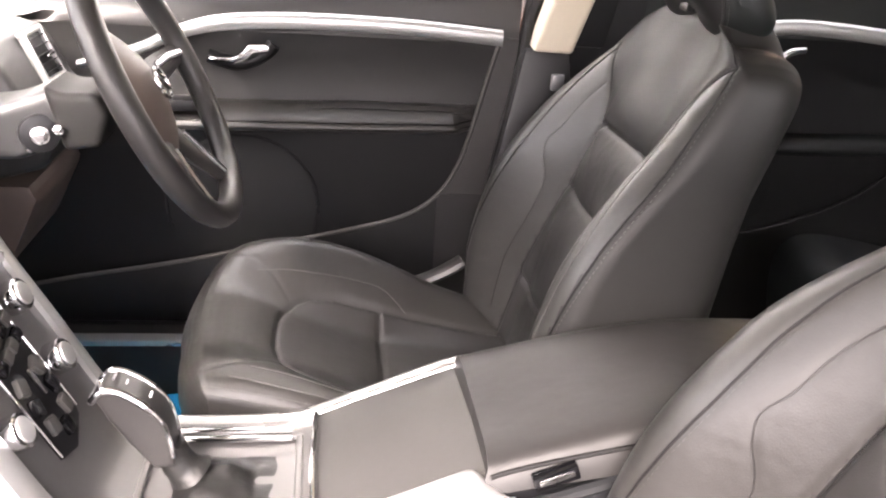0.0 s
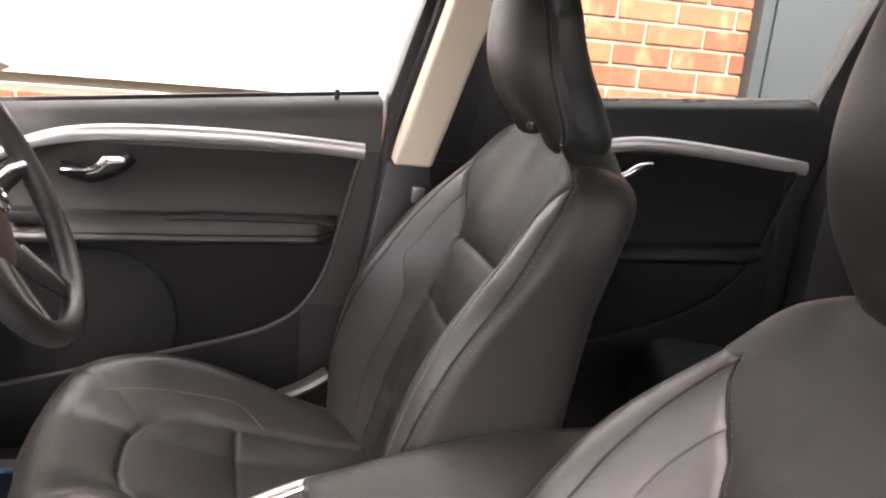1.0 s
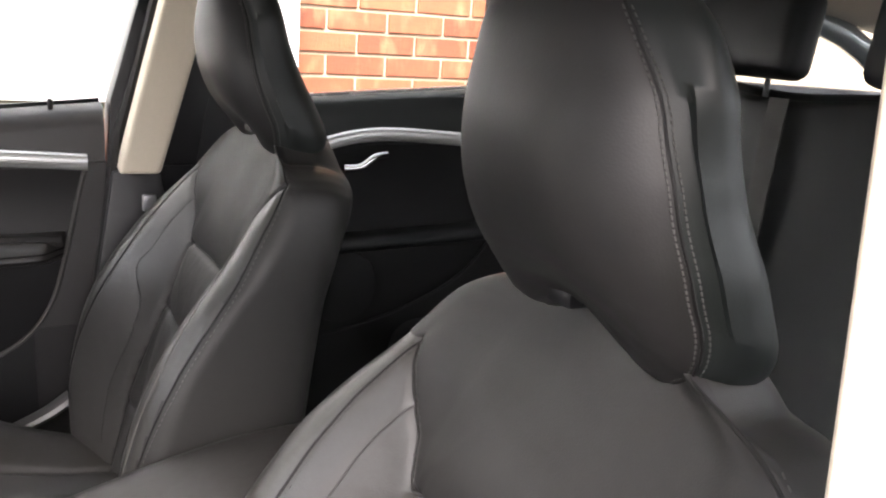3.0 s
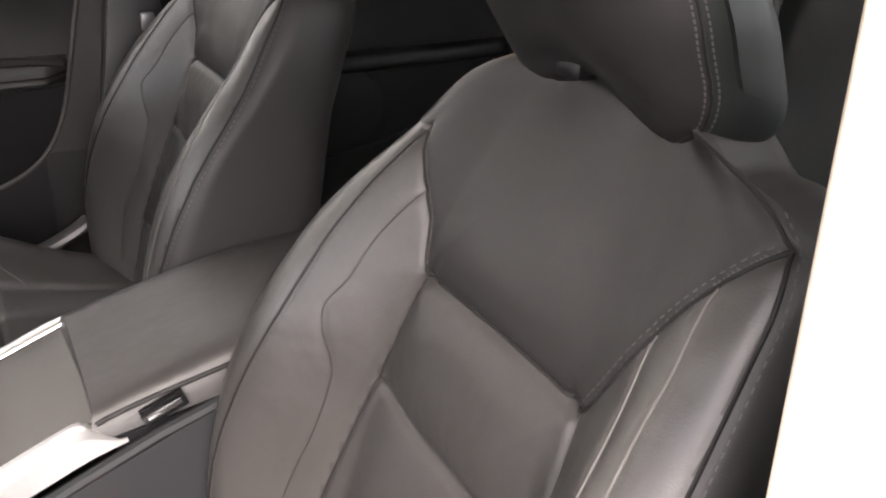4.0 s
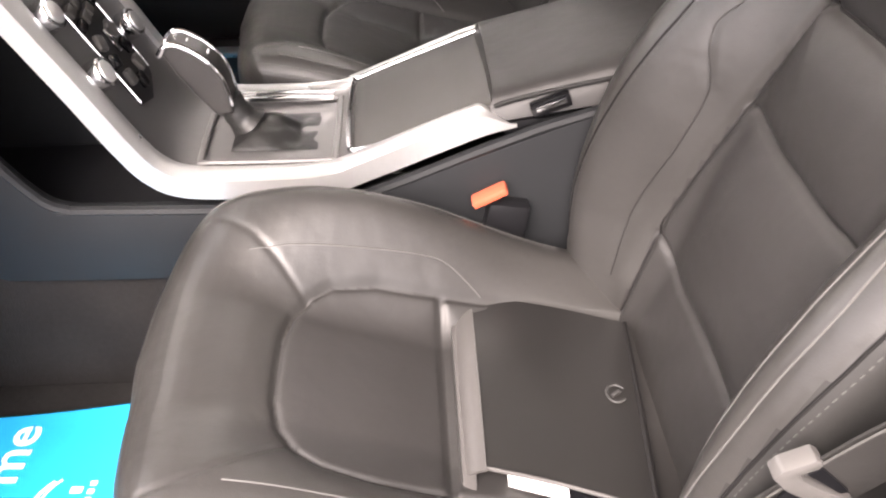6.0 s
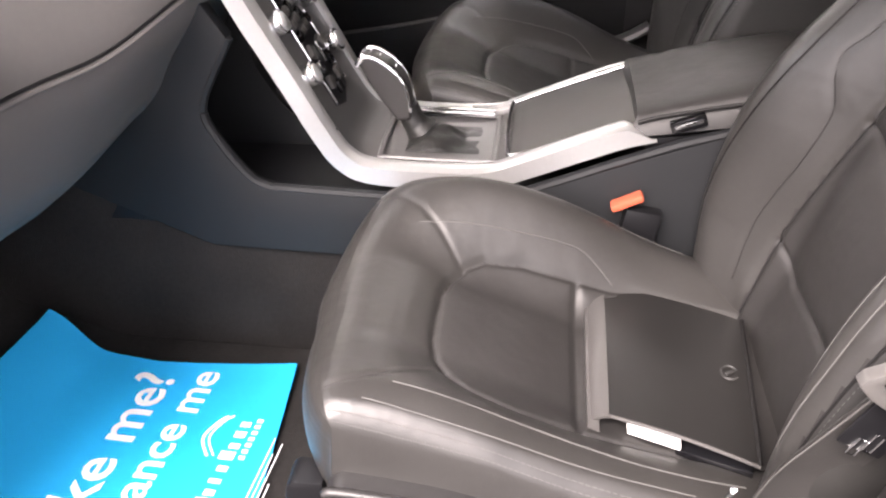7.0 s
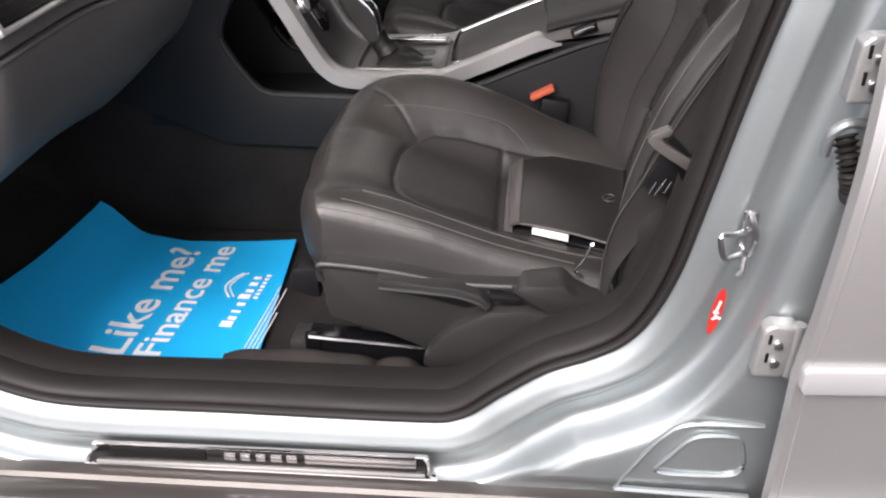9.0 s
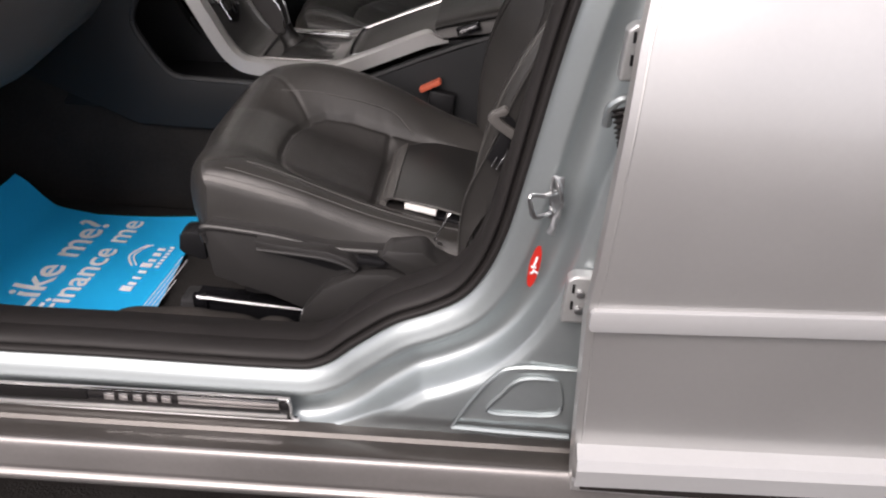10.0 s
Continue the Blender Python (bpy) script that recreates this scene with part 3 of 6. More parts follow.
part("side_moulding", prism([(0.326, 0.705), (0.322, 0.709), (0.322, 0.727), (0.326, 0.731), (1.28, 0.776), (1.28, 0.750)], "y", -0.8940, -0.878, 0.0012), MOULDING, rear_door, "pale silver rubbing strip")
low_line = [(-0.866, 0.0), (-0.888, -0.006), (-0.894, -0.018), (-0.890, -0.046), (-0.866, -0.056)]
part("lower_moulding", sheet([[(x, y, 0.525 + 0.035 * (x - 0.33) + z) for y, z in low_line] for x in (0.332, 0.36, 0.8, 1.28)]), MOULDING, rear_door, "bright silver lower moulding", sharp=25)
part("lower_lip", block((0.81, -0.866, 0.474), (0.94, 0.03, 0.02), 0.003), SILL_RUBBER, rear_door)
part("inner_panel", block((0.90, -0.755, 0.80), (0.84, 0.04, 0.66), 0.02), DOOR_PLASTIC, rear_door)
part("window_frame", prism([(0.36, 1.10), (0.41, 1.10), (0.50, 1.44), (0.455, 1.44)], "y", -0.79, -0.74, 0.006), BLACK, rear_door)
part("window", sheet([[(x, -0.765 + 0.08 * t, 1.12 + 0.32 * t) for x in (0.40 + 0.1 * t, 0.8, 1.25)] for t in (0, 0.5, 1)], 0.004), GLASS, rear_door)

# ---- front seats ----
SEAT_Y = -0.36
# Seams on the backrest: (distance from the middle, height)
YOKE = [(0.0, 0.962), (0.06, 0.961), (0.094, 0.960), (0.108, 0.965), (0.121, 0.992), (0.132, 1.018), (0.144, 1.042), (0.155, 1.060), (0.168, 1.078), (0.180, 1.092), (0.190, 1.101)]
YOKE_IN = [*YOKE[:4], (0.123, 1.000), (0.141, 1.020), (0.162, 1.040), (0.178, 1.053), (0.193, 1.066)]
PANEL_SIDE = [(0.090, 0.962), (0.104, 0.955), (0.110, 0.930), (0.121, 0.860), (0.131, 0.790), (0.139, 0.725), (0.140, 0.70), (0.134, 0.56)]
PANEL_MID = [(0.0, 0.850), (0.05, 0.850), (0.120, 0.858)]
PANEL_LOW = [(0.0, 0.681), (0.04, 0.679), (0.082, 0.677), (0.112, 0.682), (0.139, 0.702)]
# Welts on the outer bolster, and the shaped one on the inner bolster
BOLSTER_A = [(0.139, 1.033), (0.150, 1.008), (0.158, 0.985), (0.168, 0.952), (0.176, 0.92), (0.183, 0.87), (0.183, 0.80), (0.172, 0.70), (0.15, 0.60)]
BOLSTER_B = [(0.163, 1.074), (0.172, 1.035), (0.176, 1.0), (0.185, 0.963), (0.194, 0.92), (0.200, 0.879), (0.200, 0.79), (0.19, 0.70)]
# The border of the front cover: over the shoulder and down the outer edge
BORDER = [(0.088, 1.137), (0.123, 1.130), (0.150, 1.123), (0.173, 1.1135), (0.189, 1.100), (0.198, 1.080), (0.203, 1.05), (0.209, 1.002), (0.215, 0.96), (0.219, 0.90), (0.220, 0.84), (0.212, 0.72), (0.196, 0.60)]
EDGE_IN = [(0.193, 1.066), (0.193, 1.045), (0.192, 1.021), (0.188, 0.988), (0.187, 0.949), (0.189, 0.907), (0.195, 0.858), (0.201, 0.814), (0.208, 0.77), (0.216, 0.706), (0.213, 0.648)]
BOLSTER_IN = [(0.143, 1.023), (0.151, 0.986), (0.156, 0.942), (0.163, 0.918), (0.158, 0.895), (0.146, 0.857), (0.148, 0.801), (0.154, 0.757), (0.159, 0.706), (0.154, 0.635)]
BACK_SEAMS = [(YOKE, 0.0030, True), (PANEL_SIDE, 0.0050, True), (PANEL_MID, 0.0030, False), (PANEL_LOW, 0.0030, False), (BOLSTER_A, 0.0012, False), (BORDER, 0.0016, False)]
SEAM_SHIFT = 0.007


def soft(z, xs, ys, h=0.035):
    """A rounded run through (xs, ys)."""
    return sum(lerp(np.asarray(z) + h * k, xs, ys) * (3 - abs(k)) for k in (-2, -1, 0, 1, 2)) / 9


def lean(y, z):
    """The outer side is a little fuller than the inner one, whose shoulder falls away sooner."""
    return np.where(np.asarray(y) < 0, 1.02, 1 - 0.30 * smooth((np.asarray(z) - 0.96) / 0.17)) * y


def back_half(z):
    return soft(z, [0.50, 0.60, 0.70, 0.85, 0.95, 1.03, 1.08, 1.10, 1.115, 1.126, 1.136, 1.146, 1.155], [0.206, 0.230, 0.244, 0.240, 0.234, 0.230, 0.223, 0.214, 0.198, 0.172, 0.138, 0.10, 0.06], 0.006)


def back_front(y, z):
    """The x of the backrest's front at a distance y from its middle."""
    y, z = np.asarray(y, float), np.asarray(z, float)
    u = np.abs(y) / back_half(z)
    mid = soft(z, [0.50, 0.60, 0.70, 0.842, 0.967, 1.05, 1.09, 1.12, 1.155], [0.215, 0.246, 0.280, 0.314, 0.352, 0.384, 0.402, 0.418, 0.450])
    wing = soft(z, [0.50, 0.60, 0.64, 0.71, 0.83, 0.89, 0.96, 1.03, 1.07, 1.155], [0.03, 0.055, 0.072, 0.098, 0.100, 0.092, 0.062, 0.026, 0.010, 0.0])
    x = mid - wing * smooth((u - 0.40) / 0.45) + 0.010 * np.exp(-((u / 0.35) ** 2)) * smooth((z - 0.98) / 0.08)
    rim = np.where(y < 0, 0.74, 0.85)
    x = x + np.where(y < 0, 0.050, 0.034) * (1 - 0.75 * smooth((z - 1.05) / 0.07)) * (1 - np.sqrt(1 - 0.995 * np.clip((u - rim) / (1 - rim), 0, 1) ** 2))
    x = x - np.where(y < 0, 0.016, 0.0) * smooth((u - 0.55) / 0.4) * smooth((z - 0.98) / 0.10)
    near = np.full(np.shape(x), 9.0)
    side = np.abs(y + SEAM_SHIFT)
    for line, deep, puffs in BACK_SEAMS:
        d = from_line(side, z, line)
        if line is YOKE:
            d = np.where(y > 0, from_line(side, z, YOKE_IN), d)
        if line is BORDER:
            d = np.where(y > 0, from_line(side, z, EDGE_IN), d)
        if line is BOLSTER_A:
            d = np.where(y > 0, from_line(side, z, BOLSTER_IN), np.minimum(d, from_line(side, z, BOLSTER_B)))
        if puffs:
            near = np.minimum(near, d)
        x = x + deep * np.exp(-((d / 0.0036) ** 2))
    inside = side < lerp(z, [q[1] for q in PANEL_SIDE][::-1], [q[0] for q in PANEL_SIDE][::-1])
    cross = np.minimum(from_line(side, z, PANEL_MID), from_line(side, z, PANEL_LOW))
    puff = 1 - np.exp(-near / 0.028)
    panel = inside & (z < 0.965)
    puff = puff * np.where(panel, 1 - np.exp(-cross / 0.022), 1.0)
    puff = puff * np.where(panel, 0.3 + 0.7 * smooth((z - 0.655) / 0.05), 1.0)
    top = np.where(y > 0, lerp(side, [q[0] for q in YOKE_IN], [q[1] for q in YOKE_IN]), lerp(side, [q[0] for q in YOKE], [q[1] for q in YOKE]))
    wing_side = ~inside & (z < top)
    return x - np.where(wing_side, 0.0045, np.where(panel, 0.014, 0.0085)) * puff


def cushion_point(a, v):
    """A point of the cushion; a: -1.35 to 1.35 across, beyond 1 down the sides; v: 0 to 1 from the front's foot to the back. Local y."""
    k = np.linspace(0, 1, 11)
    cx, cz = [-0.200, -0.230, -0.246, -0.246, -0.224, -0.175, -0.12, -0.05, 0.05, 0.16, 0.26], [0.50, 0.56, 0.615, 0.658, 0.685, 0.681, 0.661, 0.628, 0.596, 0.585, 0.585]
    ex, ez = [-0.195, -0.224, -0.239, -0.235, -0.208, -0.155, -0.095, -0.030, 0.040, 0.13, 0.26], [0.50, 0.56, 0.620, 0.670, 0.706, 0.727, 0.734, 0.721, 0.694, 0.645, 0.600]
    u = np.abs(np.clip(a, -1, 1))
    s = smooth((u - 0.30) / 0.54) * np.where(np.asarray(a) < 0, 1 - 0.66 * smooth((v - 0.24) / 0.26), 1.0)
    fine = smooth_line(k, v)
    x = (1 - s) * fine(cx) + s * fine(ex)
    z = (1 - s) * fine(cz) + s * fine(ez)
    bow = 1 - np.sqrt(1 - np.clip((u - 0.62) / 0.385, 0, 0.995) ** 2)
    x = x + np.where(np.asarray(a) > 0, 0.030, 0.044) * bow * (1 - smooth((v - 0.26) / 0.34)) - np.where(np.asarray(a) > -0.3, 0.008, 0.0) * smooth((np.asarray(a) + 0.3) / 0.4) * (1 - smooth((v - 0.26) / 0.34)) + 0.012 * u**2 * (1 - smooth(v / 0.5))
    half = 0.197 + 0.008 * smooth((x + 0.2) / 0.3) + np.where(np.asarray(a) > 0, 0.026, 0.0) * smooth((v - 0.22) / 0.3)
    y = half * np.sign(a) * u
    pipe = lerp(x, [-0.215, -0.18, -0.13, -0.06, 0.02, 0.06, 0.15, 0.26], [0.700, 0.686, 0.674, 0.664, 0.646, 0.630, 0.600, 0.585])
    start = np.where(np.asarray(a) < 0, 0.52, 0.72)
    fall = 1 - np.sqrt(1 - np.clip((u - start) / (1.002 - start), 0, 0.995) ** 2)
    z = z - (np.maximum(z - pipe, 0) + 0.020 * fall) * fall * smooth((v - 0.12) / 0.14)
    over = np.clip(np.abs(a) - 1, 0, 1) / 0.35
    z_low = np.minimum(z, 0.535)
    z = z * (1 - over) + z_low * over
    y = y + np.sign(a) * 0.008 * np.sin(np.clip(over, 0, 1) * math.pi) * (z > 0.53)
    near = np.full(np.shape(x), 9.0)
    drop = np.zeros(np.shape(x))
    for line, deep in CUSHION_SEAMS:
        d = from_line(np.abs(y), x, line)
        d = np.where((v < 0.28) | (over > 0), 9.0, d)
        near = np.minimum(near, d) if deep > 0.004 else near
        drop = drop + deep * np.exp(-((d / 0.0036) ** 2))
    z = z - drop * smooth((v - 0.28) / 0.08) + 0.006 * (1 - np.exp(-near / 0.02)) * smooth((v - 0.36) / 0.12) * (1 - smooth((u - 0.9) / 0.1)) * (over == 0)
    return x, y, z


def smooth_line(k, v):
    return lambda values: sum_interp(k, values, v)


def sum_interp(k, values, v):
    h = 0.05
    return (np.interp(v - h, k, values) + 2 * np.interp(v - h / 2, k, values) + 2 * np.interp(v, k, values) + 2 * np.interp(v + h / 2, k, values) + np.interp(v + h, k, values)) / 8


CUSHION_SEAMS = [
    ([(0.0, -0.120), (0.04, -0.119), (0.072, -0.112), (0.095, -0.096), (0.108, -0.075), (0.117, -0.03), (0.120, 0.03), (0.122, 0.10), (0.12, 0.26)], 0.0042),
    ([(0.090, -0.100), (0.118, -0.128), (0.140, -0.155), (0.156, -0.182), (0.164, -0.20)], 0.0016),
    ([(0.0, 0.035), (0.116, 0.035)], 0.0042),
]
WELTS = [
    [(0.122, -0.155), (0.130, -0.106), (0.138, -0.035), (0.142, 0.022), (0.140, 0.044), (0.132, 0.062), (0.123, 0.078)],
]
# Two welts on the outer bolster
OUTER_WELTS = [
    [(0.150, -0.142), (0.150, -0.08), (0.152, -0.02), (0.156, 0.04), (0.160, 0.10), (0.158, 0.19)],
    [(0.176, -0.166), (0.180, -0.10), (0.181, -0.02), (0.182, 0.06), (0.180, 0.14)],
]


def cushion_top(yy, xx):
    """The height of the cushion's top at a place."""
    k = np.linspace(0.34, 1, 600)
    x, y, z = cushion_point(np.full(600, np.sign(yy) * min(abs(yy) / (0.226 if yy > 0 else 0.203), 0.99)), k)
    return float(np.interp(xx, x, z))


def grid_normals(g, wrap=False):
    """Smooth normals over a whole grid, so that panels of one cover meet without a crease."""
    h = np.concatenate([g[:, -1:], g, g[:, :1]], 1) if wrap else g
    du, dv = np.gradient(h, axis=0), np.gradient(h, axis=1)
    n = np.cross(du, dv)
    n = n[:, 1:-1] if wrap else n
    return (n / (np.linalg.norm(n, axis=-1, keepdims=True) + 1e-12)).reshape(-1, 3)


def soften(ob, normals):
    """Gives a panel the normals of the whole cover."""
    me = ob.data
    own = np.zeros(len(me.vertices) * 3)
    me.vertices.foreach_get("normal", own)
    n = normals if (own.reshape(-1, 3) * normals).sum() > 0 else -normals
    me.normals_split_custom_set_from_vertices([tuple(map(float, q)) for q in n])


def build_seat(cy, name, label):
    seat = thing(name, (0.03, cy, 0.38), label, "car seat", "front seats")
    # cushion
    a = np.concatenate([np.linspace(-1.35, -1.0, 12, endpoint=False), np.linspace(-1, 1, 190), np.linspace(1.0, 1.35, 13)[1:]])
    v = np.concatenate([np.linspace(0, 0.28, 30, endpoint=False), np.linspace(0.28, 1.0, 190)])
    A, V = np.meshgrid(a, v, indexing="ij")
    x, y, z = cushion_point(A, V)
    g = np.stack([x, y + cy, z], -1)
    normals = grid_normals(g)
    idx = np.arange(g.shape[0] * g.shape[1]).reshape(g.shape[:2])
    quads = np.stack([idx[:-1, :-1], idx[1:, :-1], idx[1:, 1:], idx[:-1, 1:]], -1)
    ym, xm, am, vm = (0.25 * (q[:-1, :-1] + q[1:, :-1] + q[1:, 1:] + q[:-1, 1:]) for q in (y, x, A, V))
    panel_half = lerp(xm, [-0.1205, -0.119, -0.112, -0.096, -0.075, -0.03, 0.03, 0.10, 0.26], [0.0, 0.04, 0.072, 0.095, 0.108, 0.117, 0.120, 0.122, 0.12])
    centre = (np.abs(ym) < panel_half) & (xm > -0.121) & (vm > 0.34) & (np.abs(am) < 1)
    front_y = lerp(xm, [-0.22, -0.20, -0.182, -0.155, -0.128, -0.100], [0.20, 0.164, 0.156, 0.140, 0.118, 0.09])
    front = ~centre & ((vm < 0.36) | ((np.abs(ym) < front_y) & (xm < -0.09))) & (np.abs(am) < 1)
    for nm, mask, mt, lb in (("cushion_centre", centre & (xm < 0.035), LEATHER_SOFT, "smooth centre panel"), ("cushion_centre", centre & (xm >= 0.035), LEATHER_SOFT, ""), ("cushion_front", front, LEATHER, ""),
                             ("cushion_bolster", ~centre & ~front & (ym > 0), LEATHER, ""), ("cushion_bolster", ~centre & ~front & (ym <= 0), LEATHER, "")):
        f = quads[mask]
        used, inv = np.unique(f, return_inverse=True)
        soften(part(nm, raw(g.reshape(-1, 3)[used], [tuple(map(int, q)) for q in inv.reshape(-1, 4)]), mt, seat, lb, sharp=180), normals[used])
    part("cushion_base", block((0.02, cy, 0.525), (0.36, 0.37, 0.09), 0.02), BLACK, seat)
    # backrest: rings of a front line and a round back
    zz = np.concatenate([np.linspace(0.50, 0.60, 14, endpoint=False), np.linspace(0.60, 1.09, 200, endpoint=False), np.linspace(1.09, 1.155, 36)])
    uu = np.linspace(-1, 1, 190)
    rear = np.linspace(0, math.pi, 40)[1:-1]
    Z, U = np.meshgrid(zz, uu, indexing="ij")
    Yf = U * back_half(Z)
    Xf = back_front(Yf, Z)
    xe = Xf[:, :1]
    xb = np.maximum(lerp(zz, [0.50, 0.70, 0.95, 1.08, 1.12, 1.155], [0.37, 0.438, 0.468, 0.498, 0.508, 0.512])[:, None], Xf.max(1, keepdims=True) + 0.03)
    Yr = back_half(zz)[:, None] * np.sign(np.cos(rear)) * np.abs(np.cos(rear)) ** 0.45
    Xr = xe + (xb - xe) * np.sin(rear) ** 0.55
    X, Y = np.concatenate([Xf, Xr], 1), np.concatenate([Yf, Yr], 1)
    Zr = np.concatenate([Z, zz[:, None] - 0.045 * smooth((zz[:, None] - 1.02) / 0.10) * np.sin(rear) ** 1.6 * (0.25 + 0.75 * np.abs(np.cos(rear)) ** 0.6)], 1)
    rim_at = lerp(zz, [q[1] for q in BORDER][::-1], [q[0] for q in BORDER][::-1])[:, None]
    beyond = np.maximum(-Yf - SEAM_SHIFT - rim_at, 0) * smooth((zz[:, None] - 1.085) / 0.03)
    fall = np.concatenate([beyond, beyond[:, :1] * np.where(np.cos(rear) < 0, np.abs(np.cos(rear)) ** 0.5, 0)], 1)
    fall = fall**2 / (fall + 0.022)
    X, Zr = X + 0.2 * fall, Zr - 0.9 * fall
    g = np.stack([X, lean(Y, np.minimum(Zr, zz[:, None])) + cy, Zr], -1)
    normals = grid_normals(g, True)
    n, m = g.shape[:2]
    idx = np.arange(n * m).reshape(n, m)
    nxt = np.roll(idx, -1, 1)
    quads = np.stack([idx[:-1], nxt[:-1], nxt[1:], idx[1:]], -1)
    col = np.arange(m)[None, :].repeat(n - 1, 0)
    is_front = col < len(uu) - 1
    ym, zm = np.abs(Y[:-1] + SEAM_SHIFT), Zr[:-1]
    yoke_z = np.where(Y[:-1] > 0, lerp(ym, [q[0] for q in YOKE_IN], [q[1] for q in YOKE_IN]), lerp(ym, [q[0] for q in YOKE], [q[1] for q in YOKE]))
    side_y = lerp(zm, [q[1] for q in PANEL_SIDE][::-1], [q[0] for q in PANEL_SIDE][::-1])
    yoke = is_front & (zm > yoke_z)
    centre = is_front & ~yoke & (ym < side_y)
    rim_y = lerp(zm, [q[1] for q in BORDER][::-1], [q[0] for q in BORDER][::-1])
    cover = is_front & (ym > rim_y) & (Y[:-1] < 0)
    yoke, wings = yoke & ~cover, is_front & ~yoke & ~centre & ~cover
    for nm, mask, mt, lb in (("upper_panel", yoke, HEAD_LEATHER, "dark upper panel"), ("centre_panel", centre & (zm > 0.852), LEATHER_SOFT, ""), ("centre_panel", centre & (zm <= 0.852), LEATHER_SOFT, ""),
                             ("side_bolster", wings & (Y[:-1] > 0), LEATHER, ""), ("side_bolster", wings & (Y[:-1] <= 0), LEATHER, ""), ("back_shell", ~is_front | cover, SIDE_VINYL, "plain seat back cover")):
        f = quads[mask]
        used, inv = np.unique(f, return_inverse=True)
        soften(part(nm, raw(g.reshape(-1, 3)[used], [tuple(map(int, q)) for q in inv.reshape(-1, 4)]), mt, seat, lb, sharp=180), normals[used])
    top = [tuple(p) for p in g[-1]]
    part("top_edge", raw(top, [tuple(range(len(top)))]), LEATHER, seat, smooth=False)
    # stitches beside the seams
    verts, faces = [], []

    def stitch(line, off, surface, signs=(-1, 1)):
        pts = spline(line, 14)
        step = np.linalg.norm(np.diff(pts, axis=0), axis=1)
        run = np.concatenate([[0], np.cumsum(step)])
        for t in np.arange(0.002, run[-1] - 0.004, 0.0062):
            p, q = (np.array([np.interp(s, run, pts[:, 0]), np.interp(s, run, pts[:, 1])]) for s in (t, t + 0.0032))
            d = (q - p) / (np.linalg.norm(q - p) + 1e-9)
            side = np.array([-d[1], d[0]])
            for sign in signs:
                corners = [surface(sign, *(e + side * (off + w))) for e in (p, q) for w in (-0.0003, 0.0003)]
                b = len(verts)
                nrm = np.cross(corners[1] - corners[0], corners[2] - corners[0])
                nrm /= np.linalg.norm(nrm) + 1e-12
                lift = nrm * 0.0006 * (1 if surface.up(nrm) else -1)
                verts.extend([*corners, *[c + lift for c in corners]])
                faces.extend([(b + 4, b + 5, b + 7, b + 6), (b, b + 1, b + 5, b + 4), (b + 2, b + 6, b + 7, b + 3), (b, b + 4, b + 6, b + 2), (b + 1, b + 3, b + 7, b + 5)])

    def on_back(sign, yy, z1):
        y1 = sign * yy - SEAM_SHIFT
        return np.array([float(back_front(y1, z1)) - 0.0002, cy + float(lean(y1, z1)), z1])
    on_back.up = lambda nrm: nrm[0] < 0
    for line, off, signs in ((YOKE[3:], 0.0050, (-1,)), (YOKE_IN[3:], 0.0050, (1,)), (BORDER[3:-1], 0.0050, (-1,)), (EDGE_IN[:-1], -0.0048, (1,))):
        stitch(line, off, on_back, signs)
    part("stitching", raw(verts, faces), STITCH, seat, "grey seam stitching", smooth=False)["kind"] = "stuff"
    # piping in the seams: dark cords, and pale welts along the bolsters
    for line, thick, cord in ((YOKE, 0.0018, PIPING), (BORDER, 0.0014, PIPING), (PANEL_SIDE[1:], 0.0012, PIPING), (BOLSTER_A, 0.0009, SEAM)):
        for sign in (-1, 1):
            part("seam_piping", tube([on_back(sign, *q) for q in spline(EDGE_IN if line is BORDER and sign > 0 else YOKE_IN if line is YOKE and sign > 0 else BOLSTER_IN if line is BOLSTER_A and sign > 0 else line, 8)], thick, 6), THREAD if line is BOLSTER_A and sign < 0 else cord, seat)
    part("seam_piping", tube([on_back(-1, *q) for q in spline(BOLSTER_B, 8)], 0.0010, 6), THREAD, seat, "pale seam welt")
    for sign, lines in ((-1, OUTER_WELTS), (1, WELTS)):
        for line in lines:
            part("seam_piping", tube([(q[1], cy + sign * q[0], cushion_top(sign * q[0], q[1]) + 0.0003) for q in spline(line, 8)], 0.0010, 6), THREAD, seat)
    # the double seam along the cushion's outer edges and other thread lines
    verts.clear(), faces.clear()
    for aa in (0.850, 0.885, -0.955, -0.985):
        for v0 in np.arange(0.40, 0.93, 0.0065):
            x1, y1, z1 = cushion_point(np.array([aa - 0.0018, aa + 0.0018, aa - 0.0018, aa + 0.0018]), np.array([v0, v0, v0 + 0.0045, v0 + 0.0045]))
            b = len(verts)
            base = [np.array((x1[i], y1[i] + cy, z1[i] + 0.0003)) for i in range(4)]
            out = np.array((0, math.copysign(0.0004, aa), 0.0005))
            verts.extend([*base, *[c + out for c in base]])
            faces.extend([(b + 4, b + 5, b + 7, b + 6), (b, b + 1, b + 5, b + 4), (b + 2, b + 6, b + 7, b + 3), (b, b + 4, b + 6, b + 2), (b + 1, b + 3, b + 7, b + 5)])
    part("stitching", raw(verts, faces), THREAD, seat, smooth=False)["kind"] = "stuff"
    # headrest
    t = np.linspace(0, 1, 70)
    hz = 1.112 + 0.265 * t
    wid = soft(t, [0, 0.03, 0.08, 0.14, 0.30, 0.48, 0.66, 0.81, 0.93, 1], [0.076, 0.096, 0.107, 0.113, 0.117, 0.112, 0.099, 0.076, 0.048, 0.012], 0.015)
